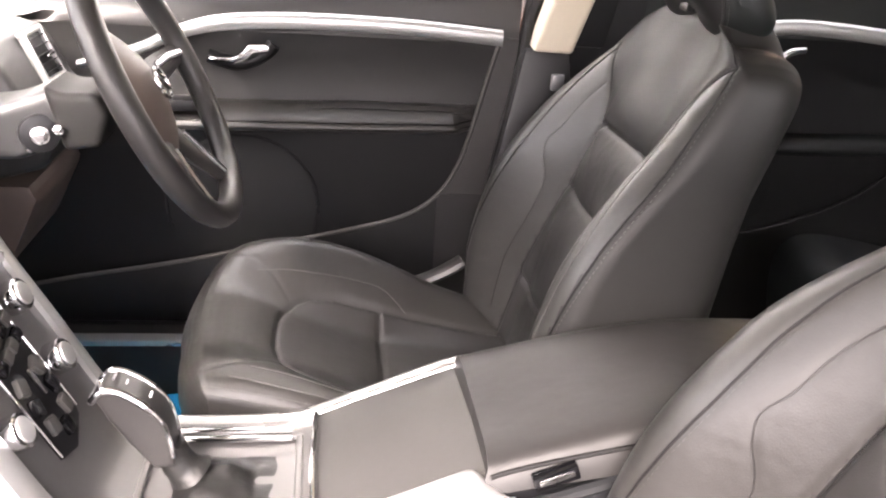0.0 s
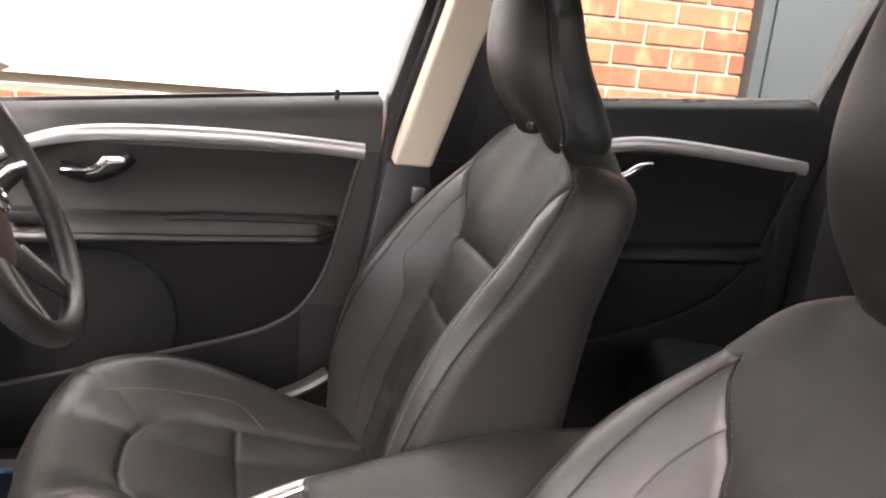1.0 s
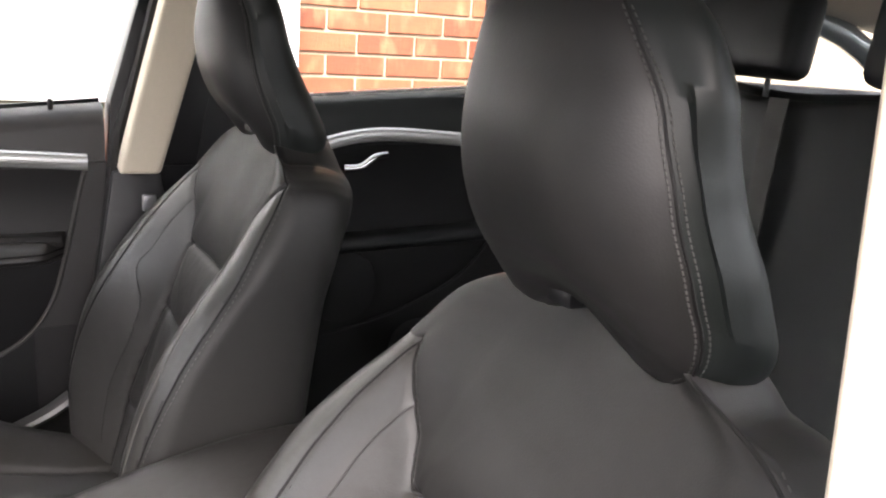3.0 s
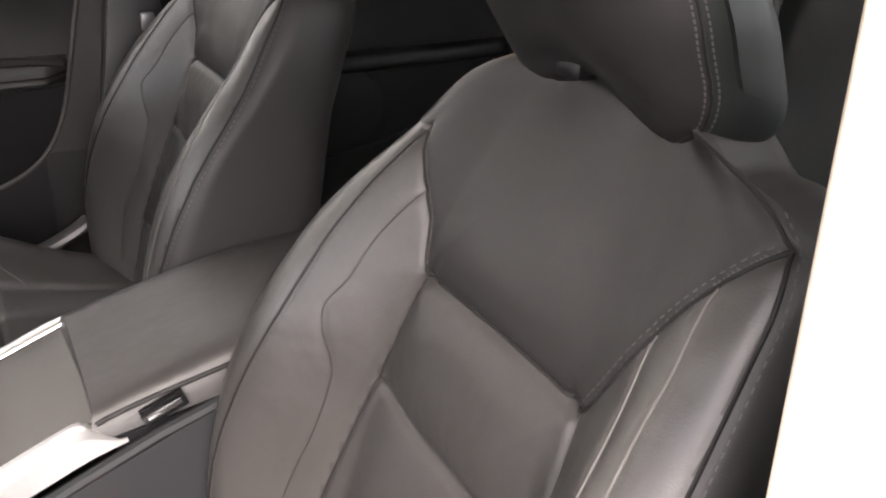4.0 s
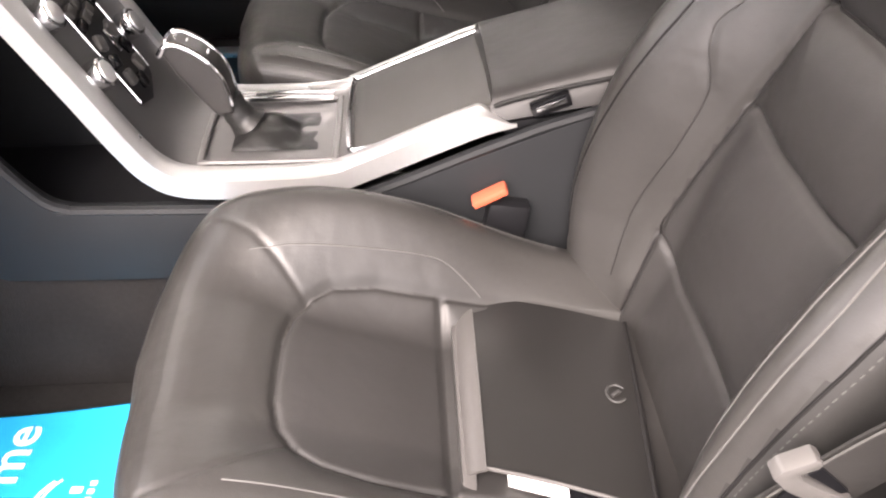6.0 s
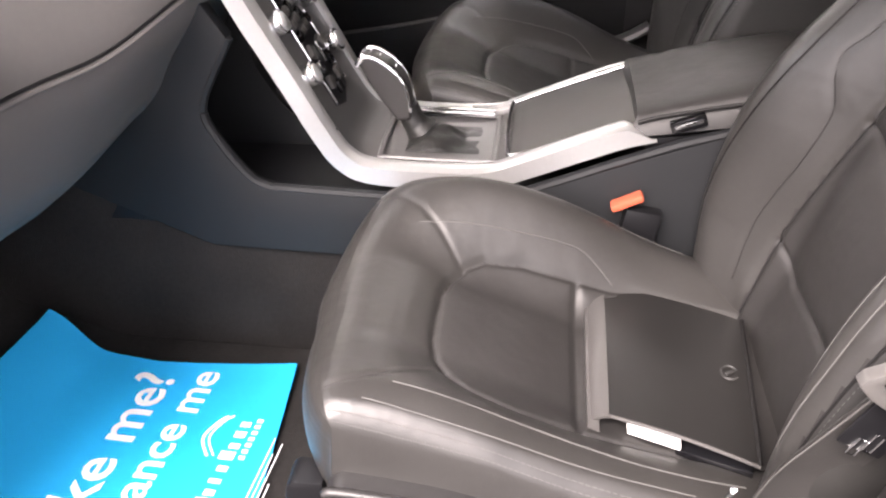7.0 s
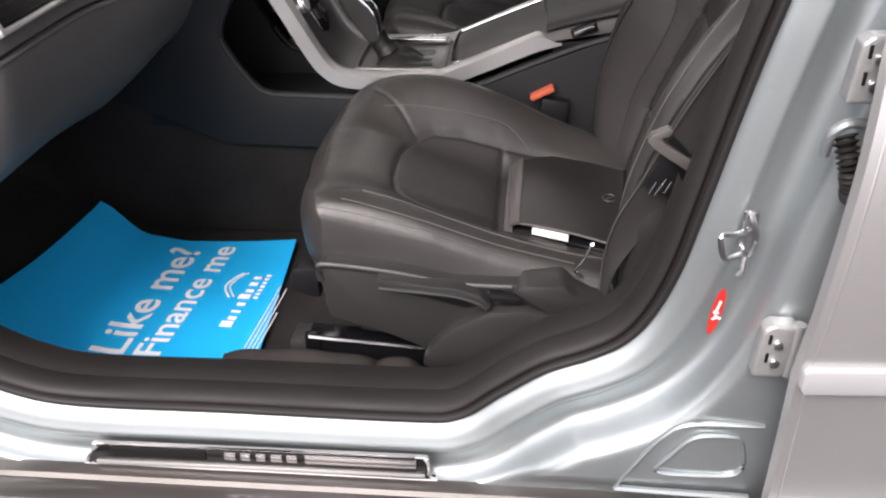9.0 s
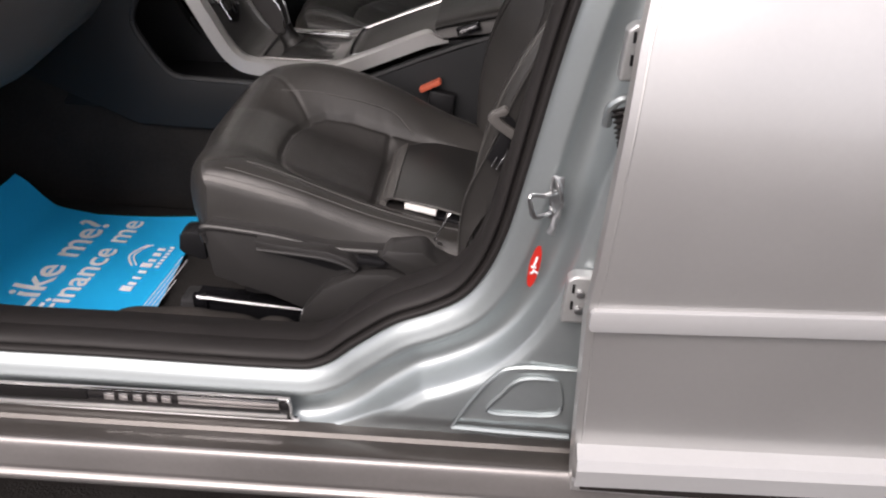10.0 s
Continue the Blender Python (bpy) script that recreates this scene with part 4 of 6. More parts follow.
    xf = soft(t, [0, 0.06, 0.2, 0.4, 0.6, 0.85, 1], [0.424, 0.398, 0.364, 0.344, 0.338, 0.350, 0.376], 0.04)
    xk = soft(t, [0, 0.06, 0.2, 0.4, 0.6, 0.85, 1], [0.500, 0.512, 0.492, 0.460, 0.436, 0.416, 0.396], 0.04)
    ang = np.linspace(0, 2 * math.pi, 120, endpoint=False)
    c, s = np.cos(ang), np.sin(ang)
    px, py = -np.sign(c) * np.abs(c) ** 0.48, np.sign(s) * np.abs(s) ** 0.55
    mid, dep = (xf + xk) / 2, (xk - xf) / 2
    X = mid[:, None] + dep[:, None] * px[None]
    X = X + 0.016 * (np.abs(py[None]) ** 2) * (px[None] < 0) * smooth(t[:, None] / 0.2) * (1 - smooth((t[:, None] - 0.6) / 0.3))
    Yh = wid[:, None] * py[None] * (0.86 + 0.14 * smooth((px[None] + 1) / 1.2))
    outer = (py[None] < 0) * np.abs(py[None]) * (1 - t[:, None]) ** 2
    X = X - 0.024 * outer
    Yh = Yh * (1 + 0.20 * outer + 0.36 * (py[None] < 0) * smooth((t[:, None] - 0.42) / 0.5) * smooth((px[None] + 0.5) / 0.9))
    Zh = hz[:, None] + 0.010 * outer - 0.16 * np.maximum(X - 0.40, 0) * (1 - t[:, None]) ** 1.5 + 0.034 * (1 - np.abs(py[None]) ** 2) * (1 - t[:, None]) ** 3
    g = np.stack([X, Yh + cy - 0.004, Zh], -1)
    n, m = g.shape[:2]
    idx = np.arange(n * m).reshape(n, m)
    nxt = np.roll(idx, -1, 1)
    quads = np.stack([idx[:-1], nxt[:-1], nxt[1:], idx[1:]], -1)
    back = np.repeat((px > -0.46)[None], n - 1, 0)
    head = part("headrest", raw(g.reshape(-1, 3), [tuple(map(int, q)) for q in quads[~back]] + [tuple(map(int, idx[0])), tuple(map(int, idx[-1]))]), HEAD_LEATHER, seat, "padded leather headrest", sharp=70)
    part("headrest_back", raw(g.reshape(-1, 3), [tuple(map(int, q)) for q in quads[back]]), SEAT_SHELL, head, sharp=70)
    k = [int(np.argmin(np.abs(px + 0.46) + 9 * (s < 0))), int(np.argmin(np.abs(px + 0.46) + 9 * (s > 0)))]
    for j in k:
        part("seam_piping", tube(g[:60, j], 0.0011, 6), PIPING, head)
        verts.clear(), faces.clear()
        for row in range(1, 58):
            for jj in (j - 1, j + 1):
                p, q = g[row, jj % m], g[row + 1, jj % m] * 0.62 + g[row, jj % m] * 0.38
                o = np.array((0, math.copysign(0.0007, g[row, j, 1] - cy), 0))
                w = np.array((0.0006, 0, 0))
                b = len(verts)
                verts.extend([p - w, p + w, q - w, q + w, p - w + o, p + w + o, q - w + o, q + w + o])
                faces.extend([(b + 4, b + 5, b + 7, b + 6), (b, b + 1, b + 5, b + 4), (b + 2, b + 6, b + 7, b + 3), (b, b + 4, b + 6, b + 2), (b + 1, b + 3, b + 7, b + 5)])
        part("stitching", raw(verts, faces), STITCH, head, smooth=False)["kind"] = "stuff"
    for yy in (-0.045, 0.045):
        part("headrest_post", tube([(0.452, cy + yy, 1.12), (0.446, cy + yy, 1.16)], 0.007), BLACK, seat)
    part("post_guide", block((0.420, cy + 0.015, 1.143), (0.020, 0.028, 0.014), 0.004), BLACK, seat)
    # runners
    for yy in (-0.175, 0.175):
        part("seat_rail", prism([(-0.235, 0.455), (-0.23, 0.478), (0.30, 0.455), (0.30, 0.42), (-0.22, 0.435)], "y", cy + yy - 0.018, cy + yy + 0.018, 0.003), GLOSS, seat, "black steel seat runner")
    part("seat_frame", block((0.05, cy, 0.46), (0.40, 0.30, 0.08), 0.01), BLACK, seat)
    return seat


passenger_seat = build_seat(SEAT_Y, "passenger_seat", "charcoal leather front passenger seat with grey stitching")
driver_seat = copy_thing(passenger_seat, Matrix.Translation((0.03, 0.367, 0.40)))
driver_seat.name = "driver_seat"
tagged(driver_seat, "charcoal leather driver seat with creased bolsters behind the steering wheel", "car seat")

# ---- passenger seat: side trim, lever, recliner cover ----
OUT = SEAT_Y - 0.205
trim_side = part("side_trim", prism([(-0.196, 0.618), (-0.183, 0.629), (-0.091, 0.620), (-0.018, 0.606), (0.06, 0.604), (0.127, 0.606), (0.195, 0.575), (0.24, 0.55), (0.22, 0.50), (0.02, 0.47), (-0.055, 0.492), (-0.10, 0.512), (-0.185, 0.540)], "y", OUT - 0.022, OUT + 0.01, 0.008), SEAT_TRIM, passenger_seat, "charcoal plastic seat side trim")
part("height_lever", prism([(-0.113, 0.618), (-0.109, 0.602), (-0.045, 0.598), (-0.010, 0.594), (0.015, 0.585), (0.030, 0.575), (0.036, 0.582), (0.020, 0.598), (-0.01, 0.608), (-0.05, 0.611)], "y", OUT - 0.042, OUT - 0.018, 0.005), SEAT_TRIM, trim_side)
part("trim_lip", tube(spline([(-0.190, OUT - 0.020, 0.600), (-0.192, OUT - 0.021, 0.616), (-0.182, OUT - 0.021, 0.6245), (-0.091, OUT - 0.021, 0.6155), (-0.018, OUT - 0.021, 0.602), (0.06, OUT - 0.021, 0.600)], 6), 0.0052, 10), SEAT_TRIM, trim_side)
part("lever_edge", tube(spline([(-0.110, OUT - 0.041, 0.604), (-0.045, OUT - 0.042, 0.600), (-0.010, OUT - 0.042, 0.596), (0.015, OUT - 0.041, 0.587), (0.029, OUT - 0.040, 0.577)], 5), 0.0032, 8), SEAT_TRIM, trim_side)
# thin black plate that draws the shadow below the lever
part("lever_shadow", prism([(-0.100, 0.597), (-0.045, 0.594), (-0.012, 0.590), (0.010, 0.581), (0.020, 0.572), (0.000, 0.566), (-0.05, 0.580), (-0.09, 0.588)], "y", OUT - 0.0245, OUT - 0.015, 0.0), BLACK, trim_side)
part("rear_cover", prism([(-0.060, 0.478), (-0.048, 0.508), (-0.018, 0.545), (0.032, 0.574), (0.075, 0.577), (0.11, 0.568), (0.173, 0.557), (0.24, 0.545), (0.23, 0.50), (0.133, 0.482), (0.036, 0.462)], "y", OUT - 0.044, OUT - 0.012, 0.010), SEAT_TRIM, trim_side, "bulged plastic recliner cover")
part("recess", block((0.052, OUT - 0.030, 0.590), (0.042, 0.012, 0.011), 0.004, Matrix.Rotation(0.1, 3, "Y")), BLACK, trim_side)
part("cover_shell", prism([(0.062, 0.598), (0.075, 0.612), (0.125, 0.612), (0.145, 0.595), (0.20, 0.578), (0.25, 0.556), (0.25, 0.54), (0.11, 0.566)], "y", OUT - 0.036, OUT + 0.02, 0.010), SEAT_TRIM, trim_side)
part("front_tab", prism([(-0.246, 0.562), (-0.243, 0.586), (-0.236, 0.592), (-0.206, 0.594), (-0.204, 0.545), (-0.215, 0.546), (-0.240, 0.554)], "y", OUT + 0.014, OUT + 0.050, 0.006), BLACK, passenger_seat)
part("rail_end", block((-0.235, SEAT_Y - 0.165, 0.452), (0.05, 0.05, 0.03), 0.01), PLASTIC, passenger_seat)
part("rail_carpet", block((0.09, SEAT_Y - 0.235, 0.42), (0.26, 0.05, 0.06), 0.02), CARPET, passenger_seat)
hook = spline([(0.150, OUT - 0.01, 0.640), (0.158, OUT - 0.014, 0.665), (0.148, OUT - 0.014, 0.640), (0.140, OUT - 0.012, 0.622), (0.150, OUT - 0.01, 0.612)], 5)
part("cover_hook", tube(hook, 0.0032, 8, flat=0.5), ZINC, passenger_seat)

# chrome line added as the highlight on the black runner
part("rail_glint", tube([(-0.226, SEAT_Y - 0.197, 0.482), (-0.06, SEAT_Y - 0.197, 0.4705)], 0.003, 6), CHROME, passenger_seat, "glint on the runner edge, laid on as a bright line")
part("rail_end", block((-0.222, SEAT_Y - 0.192, 0.470), (0.022, 0.012, 0.030), 0.003), GLOSS, passenger_seat)
# humps of loose carpet along the sill
for cx, cy2, lx, ly, hz in ((-0.235, -0.600, 0.115, 0.030, 0.030), (-0.095, -0.602, 0.035, 0.026, 0.026)):
    hump = [[(cx + lx * a, cy2 + ly * b, 0.455 + hz * max(0.0, 1 - abs(a) ** 2.6) ** 0.6 * max(0.0, 1 - b * b) ** 0.5 + 0.0015 * math.sin(a * 70 * lx + b * 2)) for b in np.linspace(-1, 1, 11)] for a in np.linspace(-1, 1, 25)]
    part("carpet_fold", sheet(hump), FELT, body, "loose grey carpet fold", sharp=80)

# ---- seat belt and its tongue ----
belt = thing("seat_belt", (0.25, -0.63, 0.6), "dark grey seat belt webbing with a steel tongue", "seat belt")
line = spline([(0.176, OUT - 0.006, 0.560), (0.180, OUT - 0.016, 0.625), (0.196, OUT - 0.030, 0.690), (0.225, -0.612, 0.765), (0.264, -0.645, 0.88), (0.312, -0.690, 1.00), (0.345, -0.700, 1.06), (0.42, -0.67, 1.30)], 8)
# flat against the seat above the tongue, twisted on edge at its foot
open_up = [0.16 + 0.84 * float(smooth((p[2] - 0.585) / 0.15)) for p in line]
across = [np.array((0.024 * k, -0.004 - 0.010 * (1 - k), 0.010 * (1 - k))) for k in open_up]
part("webbing", sheet([[tuple(p - o * w) for w in (-1, -0.5, 0, 0.5, 1)] for p, o in zip(line, across)], 0.0015), WEBBING, belt)
part("edge_stitch", tube([p - o * 0.93 + np.array((0, -0.002, 0)) for p, o in zip(line, across)], 0.0009, 5), THREAD, belt)
upright = Matrix.Rotation(0.42, 3, "Y")
tongue = part("tongue", block((0.230, -0.6215, 0.783), (0.036, 0.003, 0.044), 0.001, upright), BLACK, belt, "black coated belt tongue")
for at in ((0.2190, 0.767), (0.2295, 0.771)):
    slot = [tuple(Vector((at[0], -0.6235, at[1])) + upright @ Vector((dx, 0, dz))) for dx, dz in ((-0.0035, -0.008), (0.0035, -0.008), (0.0035, 0.008), (-0.0035, 0.008))]
    part("slot_rim", tube(slot, 0.0011, 6, closed=True), CHROME, tongue, "bright edge of a slot")
head = [(0.203, 0.829), (0.207, 0.836), (0.224, 0.845), (0.230, 0.841), (0.227, 0.836), (0.218, 0.832), (0.221, 0.827), (0.236, 0.817), (0.257, 0.805), (0.256, 0.796), (0.248, 0.795), (0.228, 0.808), (0.213, 0.818)]
part("tongue_head", prism(head, "y", -0.632, -0.619, 0.002), TONGUE_GREY, belt, "grey plastic tongue head")
part("tongue_gap", prism([(0.223, 0.831), (0.231, 0.835), (0.252, 0.813), (0.247, 0.812)], "y", -0.630, -0.622, 0.0), BLACK, belt)

# ---- belt buckle between seat and console ----
buckle = thing("belt_buckle", (0.12, -0.135, 0.56), "black belt buckle with an orange red button", "buckle")
part("housing", block((0.112, -0.128, 0.628), (0.048, 0.024, 0.10), 0.006, Matrix.Rotation(0.15, 3, "Y")), BLACK, buckle)
part("button", block((0.096, -0.132, 0.689), (0.043, 0.020, 0.010), 0.004, Matrix.Rotation(-0.48, 3, "Y")), BUCKLE_RED, buckle, "orange red release button")

# ---- centre console ----
console = thing("centre_console", (-0.1, 0.01, 0.38), "floating car centre console with silver edges and grey armrest", "console")
CL, CR = -0.105, 0.115
opening = [tuple(map(float, p)) for p in spline([(-0.408, 0.875), (-0.432, 0.832), (-0.451, 0.795), (-0.455, 0.766), (-0.441, 0.735), (-0.417, 0.698), (-0.396, 0.676), (-0.370, 0.668)], 4)]
side_top = [(-0.62, 0.93), (-0.445, 0.93), *opening, (-0.10, 0.664), (-0.04, 0.680), (0.22, 0.782), (0.45, 0.80)]
side_poly = side_top + [(0.50, 0.56), (-0.40, 0.572), (-0.47, 0.574), (-0.66, 0.655), (-0.80, 0.72), (-0.80, 0.93)]
for y0, y1 in ((CL - 0.012, CL + 0.012), (CR - 0.012, CR + 0.012)):
    part("side_panel", prism(side_poly if y0 < 0 else [(-0.62, 0.90), (-0.47, 0.88), (-0.46, 0.80)] + side_poly[14:], "y", y0, y1, 0.004), SIDE_PLASTIC, console, "dark blue grey plastic side panel")
for yy in (CL - 0.006, CR + 0.006):
    part("side_edge", tube(spline([(p[0], yy, p[1]) for p in side_top[2 if yy < 0 else 20:]], 4), 0.007, 8), SIDE_PLASTIC, console)
part("tunnel_carpet", prism([(-1.0, 0.72), (-0.66, 0.66), (-0.47, 0.578), (0.50, 0.566), (0.50, 0.38), (-1.0, 0.38)], "y", CL + 0.001, CR - 0.001, 0.01), CARPET, console, "charcoal tunnel carpet")
part("storage_floor", prism([(-0.62, 0.60), (0.15, 0.60), (0.15, 0.63), (-0.60, 0.63)], "y", CL, CR, 0), BLACK, console)
part("storage_back", prism([(-0.62, 0.66), (-0.58, 0.66), (-0.56, 0.92), (-0.60, 0.92)], "y", CL, CR, 0), BLACK, console)
# silver rails along both edges: from the stack's top down, along, and up to the armrest
rail_line = spline([(-0.415, 0.965), (-0.388, 0.908), (-0.338, 0.818), (-0.300, 0.748), (-0.275, 0.713), (-0.240, 0.696), (-0.16, 0.693), (-0.085, 0.697), (-0.04, 0.713), (0.04, 0.747), (0.085, 0.7655), (0.122, 0.776)], 8)
d = np.gradient(rail_line, axis=0)
d /= np.linalg.norm(d, axis=1, keepdims=True)
up = np.stack([-d[:, 1], d[:, 0]], 1)


def console_strip(y0, y1, low, high, n=4, crown=0.0):
    rows, wide = [], y1 - y0
    for p, o in zip(rail_line, up):
        point = 1 - float(smooth((p[0] - 0.086) / 0.036)) if y0 < CL else 1.0
        y1 = y0 + wide * max(point, 0.08)
        tall = low + 0.004 + (high - low - 0.004) * point
        top = [(p[0] + o[0] * (tall + crown * point * math.sin(math.pi * k / n)), y0 + (y1 - y0) * k / n, p[1] + o[1] * (tall + crown * point * math.sin(math.pi * k / n))) for k in range(n + 1)]
        bot = [(p[0] + o[0] * low, y, p[1] + o[1] * low) for y in (y1, y0)]
        rows.append(top + bot + top[:1])
    return rows
part("edge_rail", sheet(console_strip(CL - 0.010, CL + 0.022, -0.012, 0.012, crown=0.004)), SATIN, console, "satin silver console edge", sharp=50)
part("edge_rail", sheet(console_strip(CR - 0.008, CR + 0.010, -0.012, 0.010, crown=0.003)), SATIN, console, sharp=50)
part("console_deck", sheet(console_strip(CL + 0.018, CR - 0.006, -0.008, 0.004)), PANEL_GREY, console, "graphite console panel", sharp=50)
# raised frame round the gear lever
frame_line = spline([(-0.232, CL + 0.045), (-0.232, CR - 0.045), (-0.215, CR - 0.035), (-0.09, CR - 0.035), (-0.078, CR - 0.045), (-0.078, CL + 0.045), (-0.09, CL + 0.035), (-0.215, CL + 0.035)], 5, closed=True)
part("lever_frame", tube([(p[0], p[1], 0.703) for p in frame_line], 0.0042, 8, closed=True, flat=0.8), PANEL_GREY, console, "silver frame round the gear lever")
for dy, dz in ((-0.050, 0.712), (-0.030, 0.709)):
    part("frame_bar", block((-0.150, CR + dy, dz), (0.13, 0.007, 0.006), 0.002), CHROME, console)
part("frame_plate", block((-0.150, 0.010, 0.692), (0.135, 0.14, 0.008), 0.003), GAITER, console)
# crumpled leather gaiter and lever
gx, gy = np.meshgrid(np.linspace(-1, 1, 40), np.linspace(-1, 1, 32), indexing="ij")
r = np.maximum(np.abs(gx), np.abs(gy))
gz = 0.699 + 0.022 * np.clip(1 - r, 0, 1) ** 0.8 * np.clip(1.2 - (gx + 0.55) ** 2, 0, 1) + 0.003 * np.sin(gx * 6 + gy * 4) * (1 - r) + 0.002 * np.sin(gy * 9 - gx * 4) * (1 - r)
part("gaiter", sheet(np.stack([-0.150 + 0.052 * gx, 0.004 + 0.045 * gy, gz], -1)), GAITER, console, "crumpled dark leather gaiter", sharp=80)
lever = part("lever_neck", tube(spline([(-0.186, 0.012, 0.706), (-0.198, 0.012, 0.722), (-0.207, 0.012, 0.742)], 5), [0.026, 0.024, 0.021, 0.019, 0.018, 0.018, 0.017, 0.017, 0.017, 0.017, 0.017], 14), GAITER, console, "gear lever")
part("lever_grip", prism([(-0.270, 0.808), (-0.264, 0.819), (-0.250, 0.820), (-0.228, 0.808), (-0.210, 0.790), (-0.202, 0.768), (-0.197, 0.730), (-0.218, 0.727), (-0.240, 0.756), (-0.258, 0.784)], "y", -0.008, 0.032, 0.009, seg=4), WHEEL_LEATHER, lever, "black leather lever grip")
rim = spline([(-0.272, 0.806), (-0.262, 0.8175), (-0.246, 0.8165), (-0.224, 0.802), (-0.208, 0.783), (-0.202, 0.762), (-0.199, 0.742)], 6)
for yy in (-0.007, 0.031):
    part("lever_bezel", tube([(p[0], yy, p[1]) for p in rim], [0.0038] * 20 + [0.0034, 0.003] + [0.0026] * (len(rim) - 22), 8), CHROME, lever, "bright silver lever bezel")
part("lever_bezel", tube([(-0.272, y, 0.806) for y in np.linspace(-0.007, 0.031, 6)], 0.0036, 8), CHROME, lever)
for i in range(4):
    part("lever_mark", block((-0.254 + 0.011 * i, 0.014, 0.8215 - 0.0068 * i), (0.0025, 0.010, 0.003), 0.001, Matrix.Rotation(0.6, 3, "Y")), WHITE if i % 2 else BADGE, lever)
# roller cover over the bin
cover = [(-0.058, 0.712), (-0.045, 0.720), (0.112, 0.783), (0.114, 0.770), (-0.05, 0.700)]
bin_cover = part("roller_cover", prism(cover, "y", CL + 0.020, CR - 0.007, 0.003), ROLLER, console, "grey roller blind cover, closed")
trim = spline([(0.112, CR - 0.009, 0.786), (0.03, CR - 0.009, 0.7535), (-0.048, CR - 0.010, 0.7215), (-0.060, CR - 0.022, 0.717), (-0.063, 0.0, 0.718), (-0.060, CL + 0.036, 0.717), (-0.050, CL + 0.025, 0.720), (-0.030, CL + 0.022, 0.727)], 6)
part("cover_trim", tube(trim, 0.0034, 8), CHROME, bin_cover, "bright metal edge of the blind")
# armrest lid
arm_x = np.linspace(0.100, 0.46, 40)
lid = []
for x in arm_x:
    k = (x - 0.10) / 0.36
    top = 0.796 + 0.056 * math.sin(min(k * 1.9, 1.57)) - 0.02 * max(k - 0.6, 0)
    base = 0.778 + 0.060 * k
    half = (CR - CL) / 2 + 0.004
    ring = []
    for t in np.linspace(-1, 1, 25):
        e = (1 - abs(t) ** 7) ** (1 / 3)
        ring.append((x - 0.008 * (1 - e) , (CL + CR) / 2 + half * t, base - 0.012 + (top - base + 0.012) * e))
    ring += [(x, CR, base - 0.014), (x, CL, base - 0.014), ring[0]]
    lid.append(ring)
arm = part("armrest", sheet(lid), LEATHER_SOFT, console, "grey leather armrest lid", sharp=60)
part("armrest_front", raw([(p[0], p[1], p[2]) for p in lid[0][:-1]], [tuple(range(len(lid[0]) - 1))]), LEATHER_SOFT, arm)
part("armrest_seam", tube([(x, CL - 0.002, 0.786 + 0.072 * ((x - 0.10) / 0.36) ** 0.8) for x in arm_x], 0.0022, 6), PIPING, arm)
part("armrest_base", prism([(0.10, 0.762), (0.46, 0.80), (0.46, 0.72), (0.16, 0.70)], "y", CL + 0.004, CR - 0.004, 0.004), BLACK, console)
latch = part("latch", block((0.160, CL - 0.006, 0.790), (0.044, 0.012, 0.016), 0.003, Matrix.Rotation(-0.36, 3, "Y")), GLOSS, console)
part("latch_bar", block((0.160, CL - 0.0125, 0.791), (0.034, 0.003, 0.005), 0.001, Matrix.Rotation(-0.36, 3, "Y")), CHROME, latch, "chrome latch bar")
# stack: buttons and knobs on the sloping face
slope_d, slope_up = np.array((-0.485, 0.874)), np.array((0.874, 0.485))


def stack_at(along, lift):
    p = np.array((-0.300, 0.748)) + along * slope_d + lift * slope_up
    return float(p[0]), float(p[1])
tilt = Matrix.Rotation(1.063, 3, "Y")
for along, y in ((0.066, -0.066), (0.142, -0.066), (0.067, 0.068), (0.142, 0.072)):
    x, z = stack_at(along, 0.012)
    k = part("dial", disc((x, y, z), 0.0175, 0.022, (slope_up[0], 0, slope_up[1]), bevel=0.004), CHROME, console, "bright round dial")
    x, z = stack_at(along, 0.0235)
    part("dial_cap", disc((x, y, z), 0.0125, 0.003, (slope_up[0], 0, slope_up[1])), SATIN, k)
# dark button field between the dials, with a pointed foot
field = [(0.005, -0.026), (-0.004, 0.005), (0.012, 0.042), (0.020, 0.046), (0.245, 0.046), (0.245, -0.026)]
low, high = [[(stack_at(a, h)[0], y, stack_at(a, h)[1]) for a, y in field] for h in (0.002, 0.0075)]
n = len(field)
part("keypad", raw(low + high, [tuple(range(n, 2 * n)), tuple(reversed(range(n)))] + [(i, (i + 1) % n, n + (i + 1) % n, n + i) for i in range(n)]), BLACK, console, "black button field")
for y in (-0.0275, 0.0475):
    x0, z0 = stack_at(0.008 if y < 0 else 0.02, 0.008)
    x1, z1 = stack_at(0.24, 0.008)
    part("keypad_edge", tube([(x0, y, z0), (x1, y, z1)], 0.0014, 6), CHROME, console)
slant = tilt @ Matrix.Rotation(0.30, 3, "Z")
for i in range(7):
    for j in range(4):
        x, z = stack_at(0.108 + 0.0185 * i + 0.003 * j, 0.010)
        part("button", block((x, -0.0165 + 0.0178 * j, z), (0.0125, 0.0155, 0.008), 0.003, slant), ROLLER if (i + j) % 3 else GLOSS, console)
for j, (al, y) in enumerate(((0.082, -0.012), (0.058, -0.014), (0.034, -0.010), (0.020, 0.010), (0.034, 0.030), (0.058, 0.034), (0.082, 0.032))):
    x, z = stack_at(al, 0.010)
    part("air_button", block((x, y, z), (0.019, 0.016, 0.008), 0.004, tilt @ Matrix.Rotation(0.5 * (j - 3) / 3, 3, "Z")), GLOSS if j % 2 else ROLLER, console)
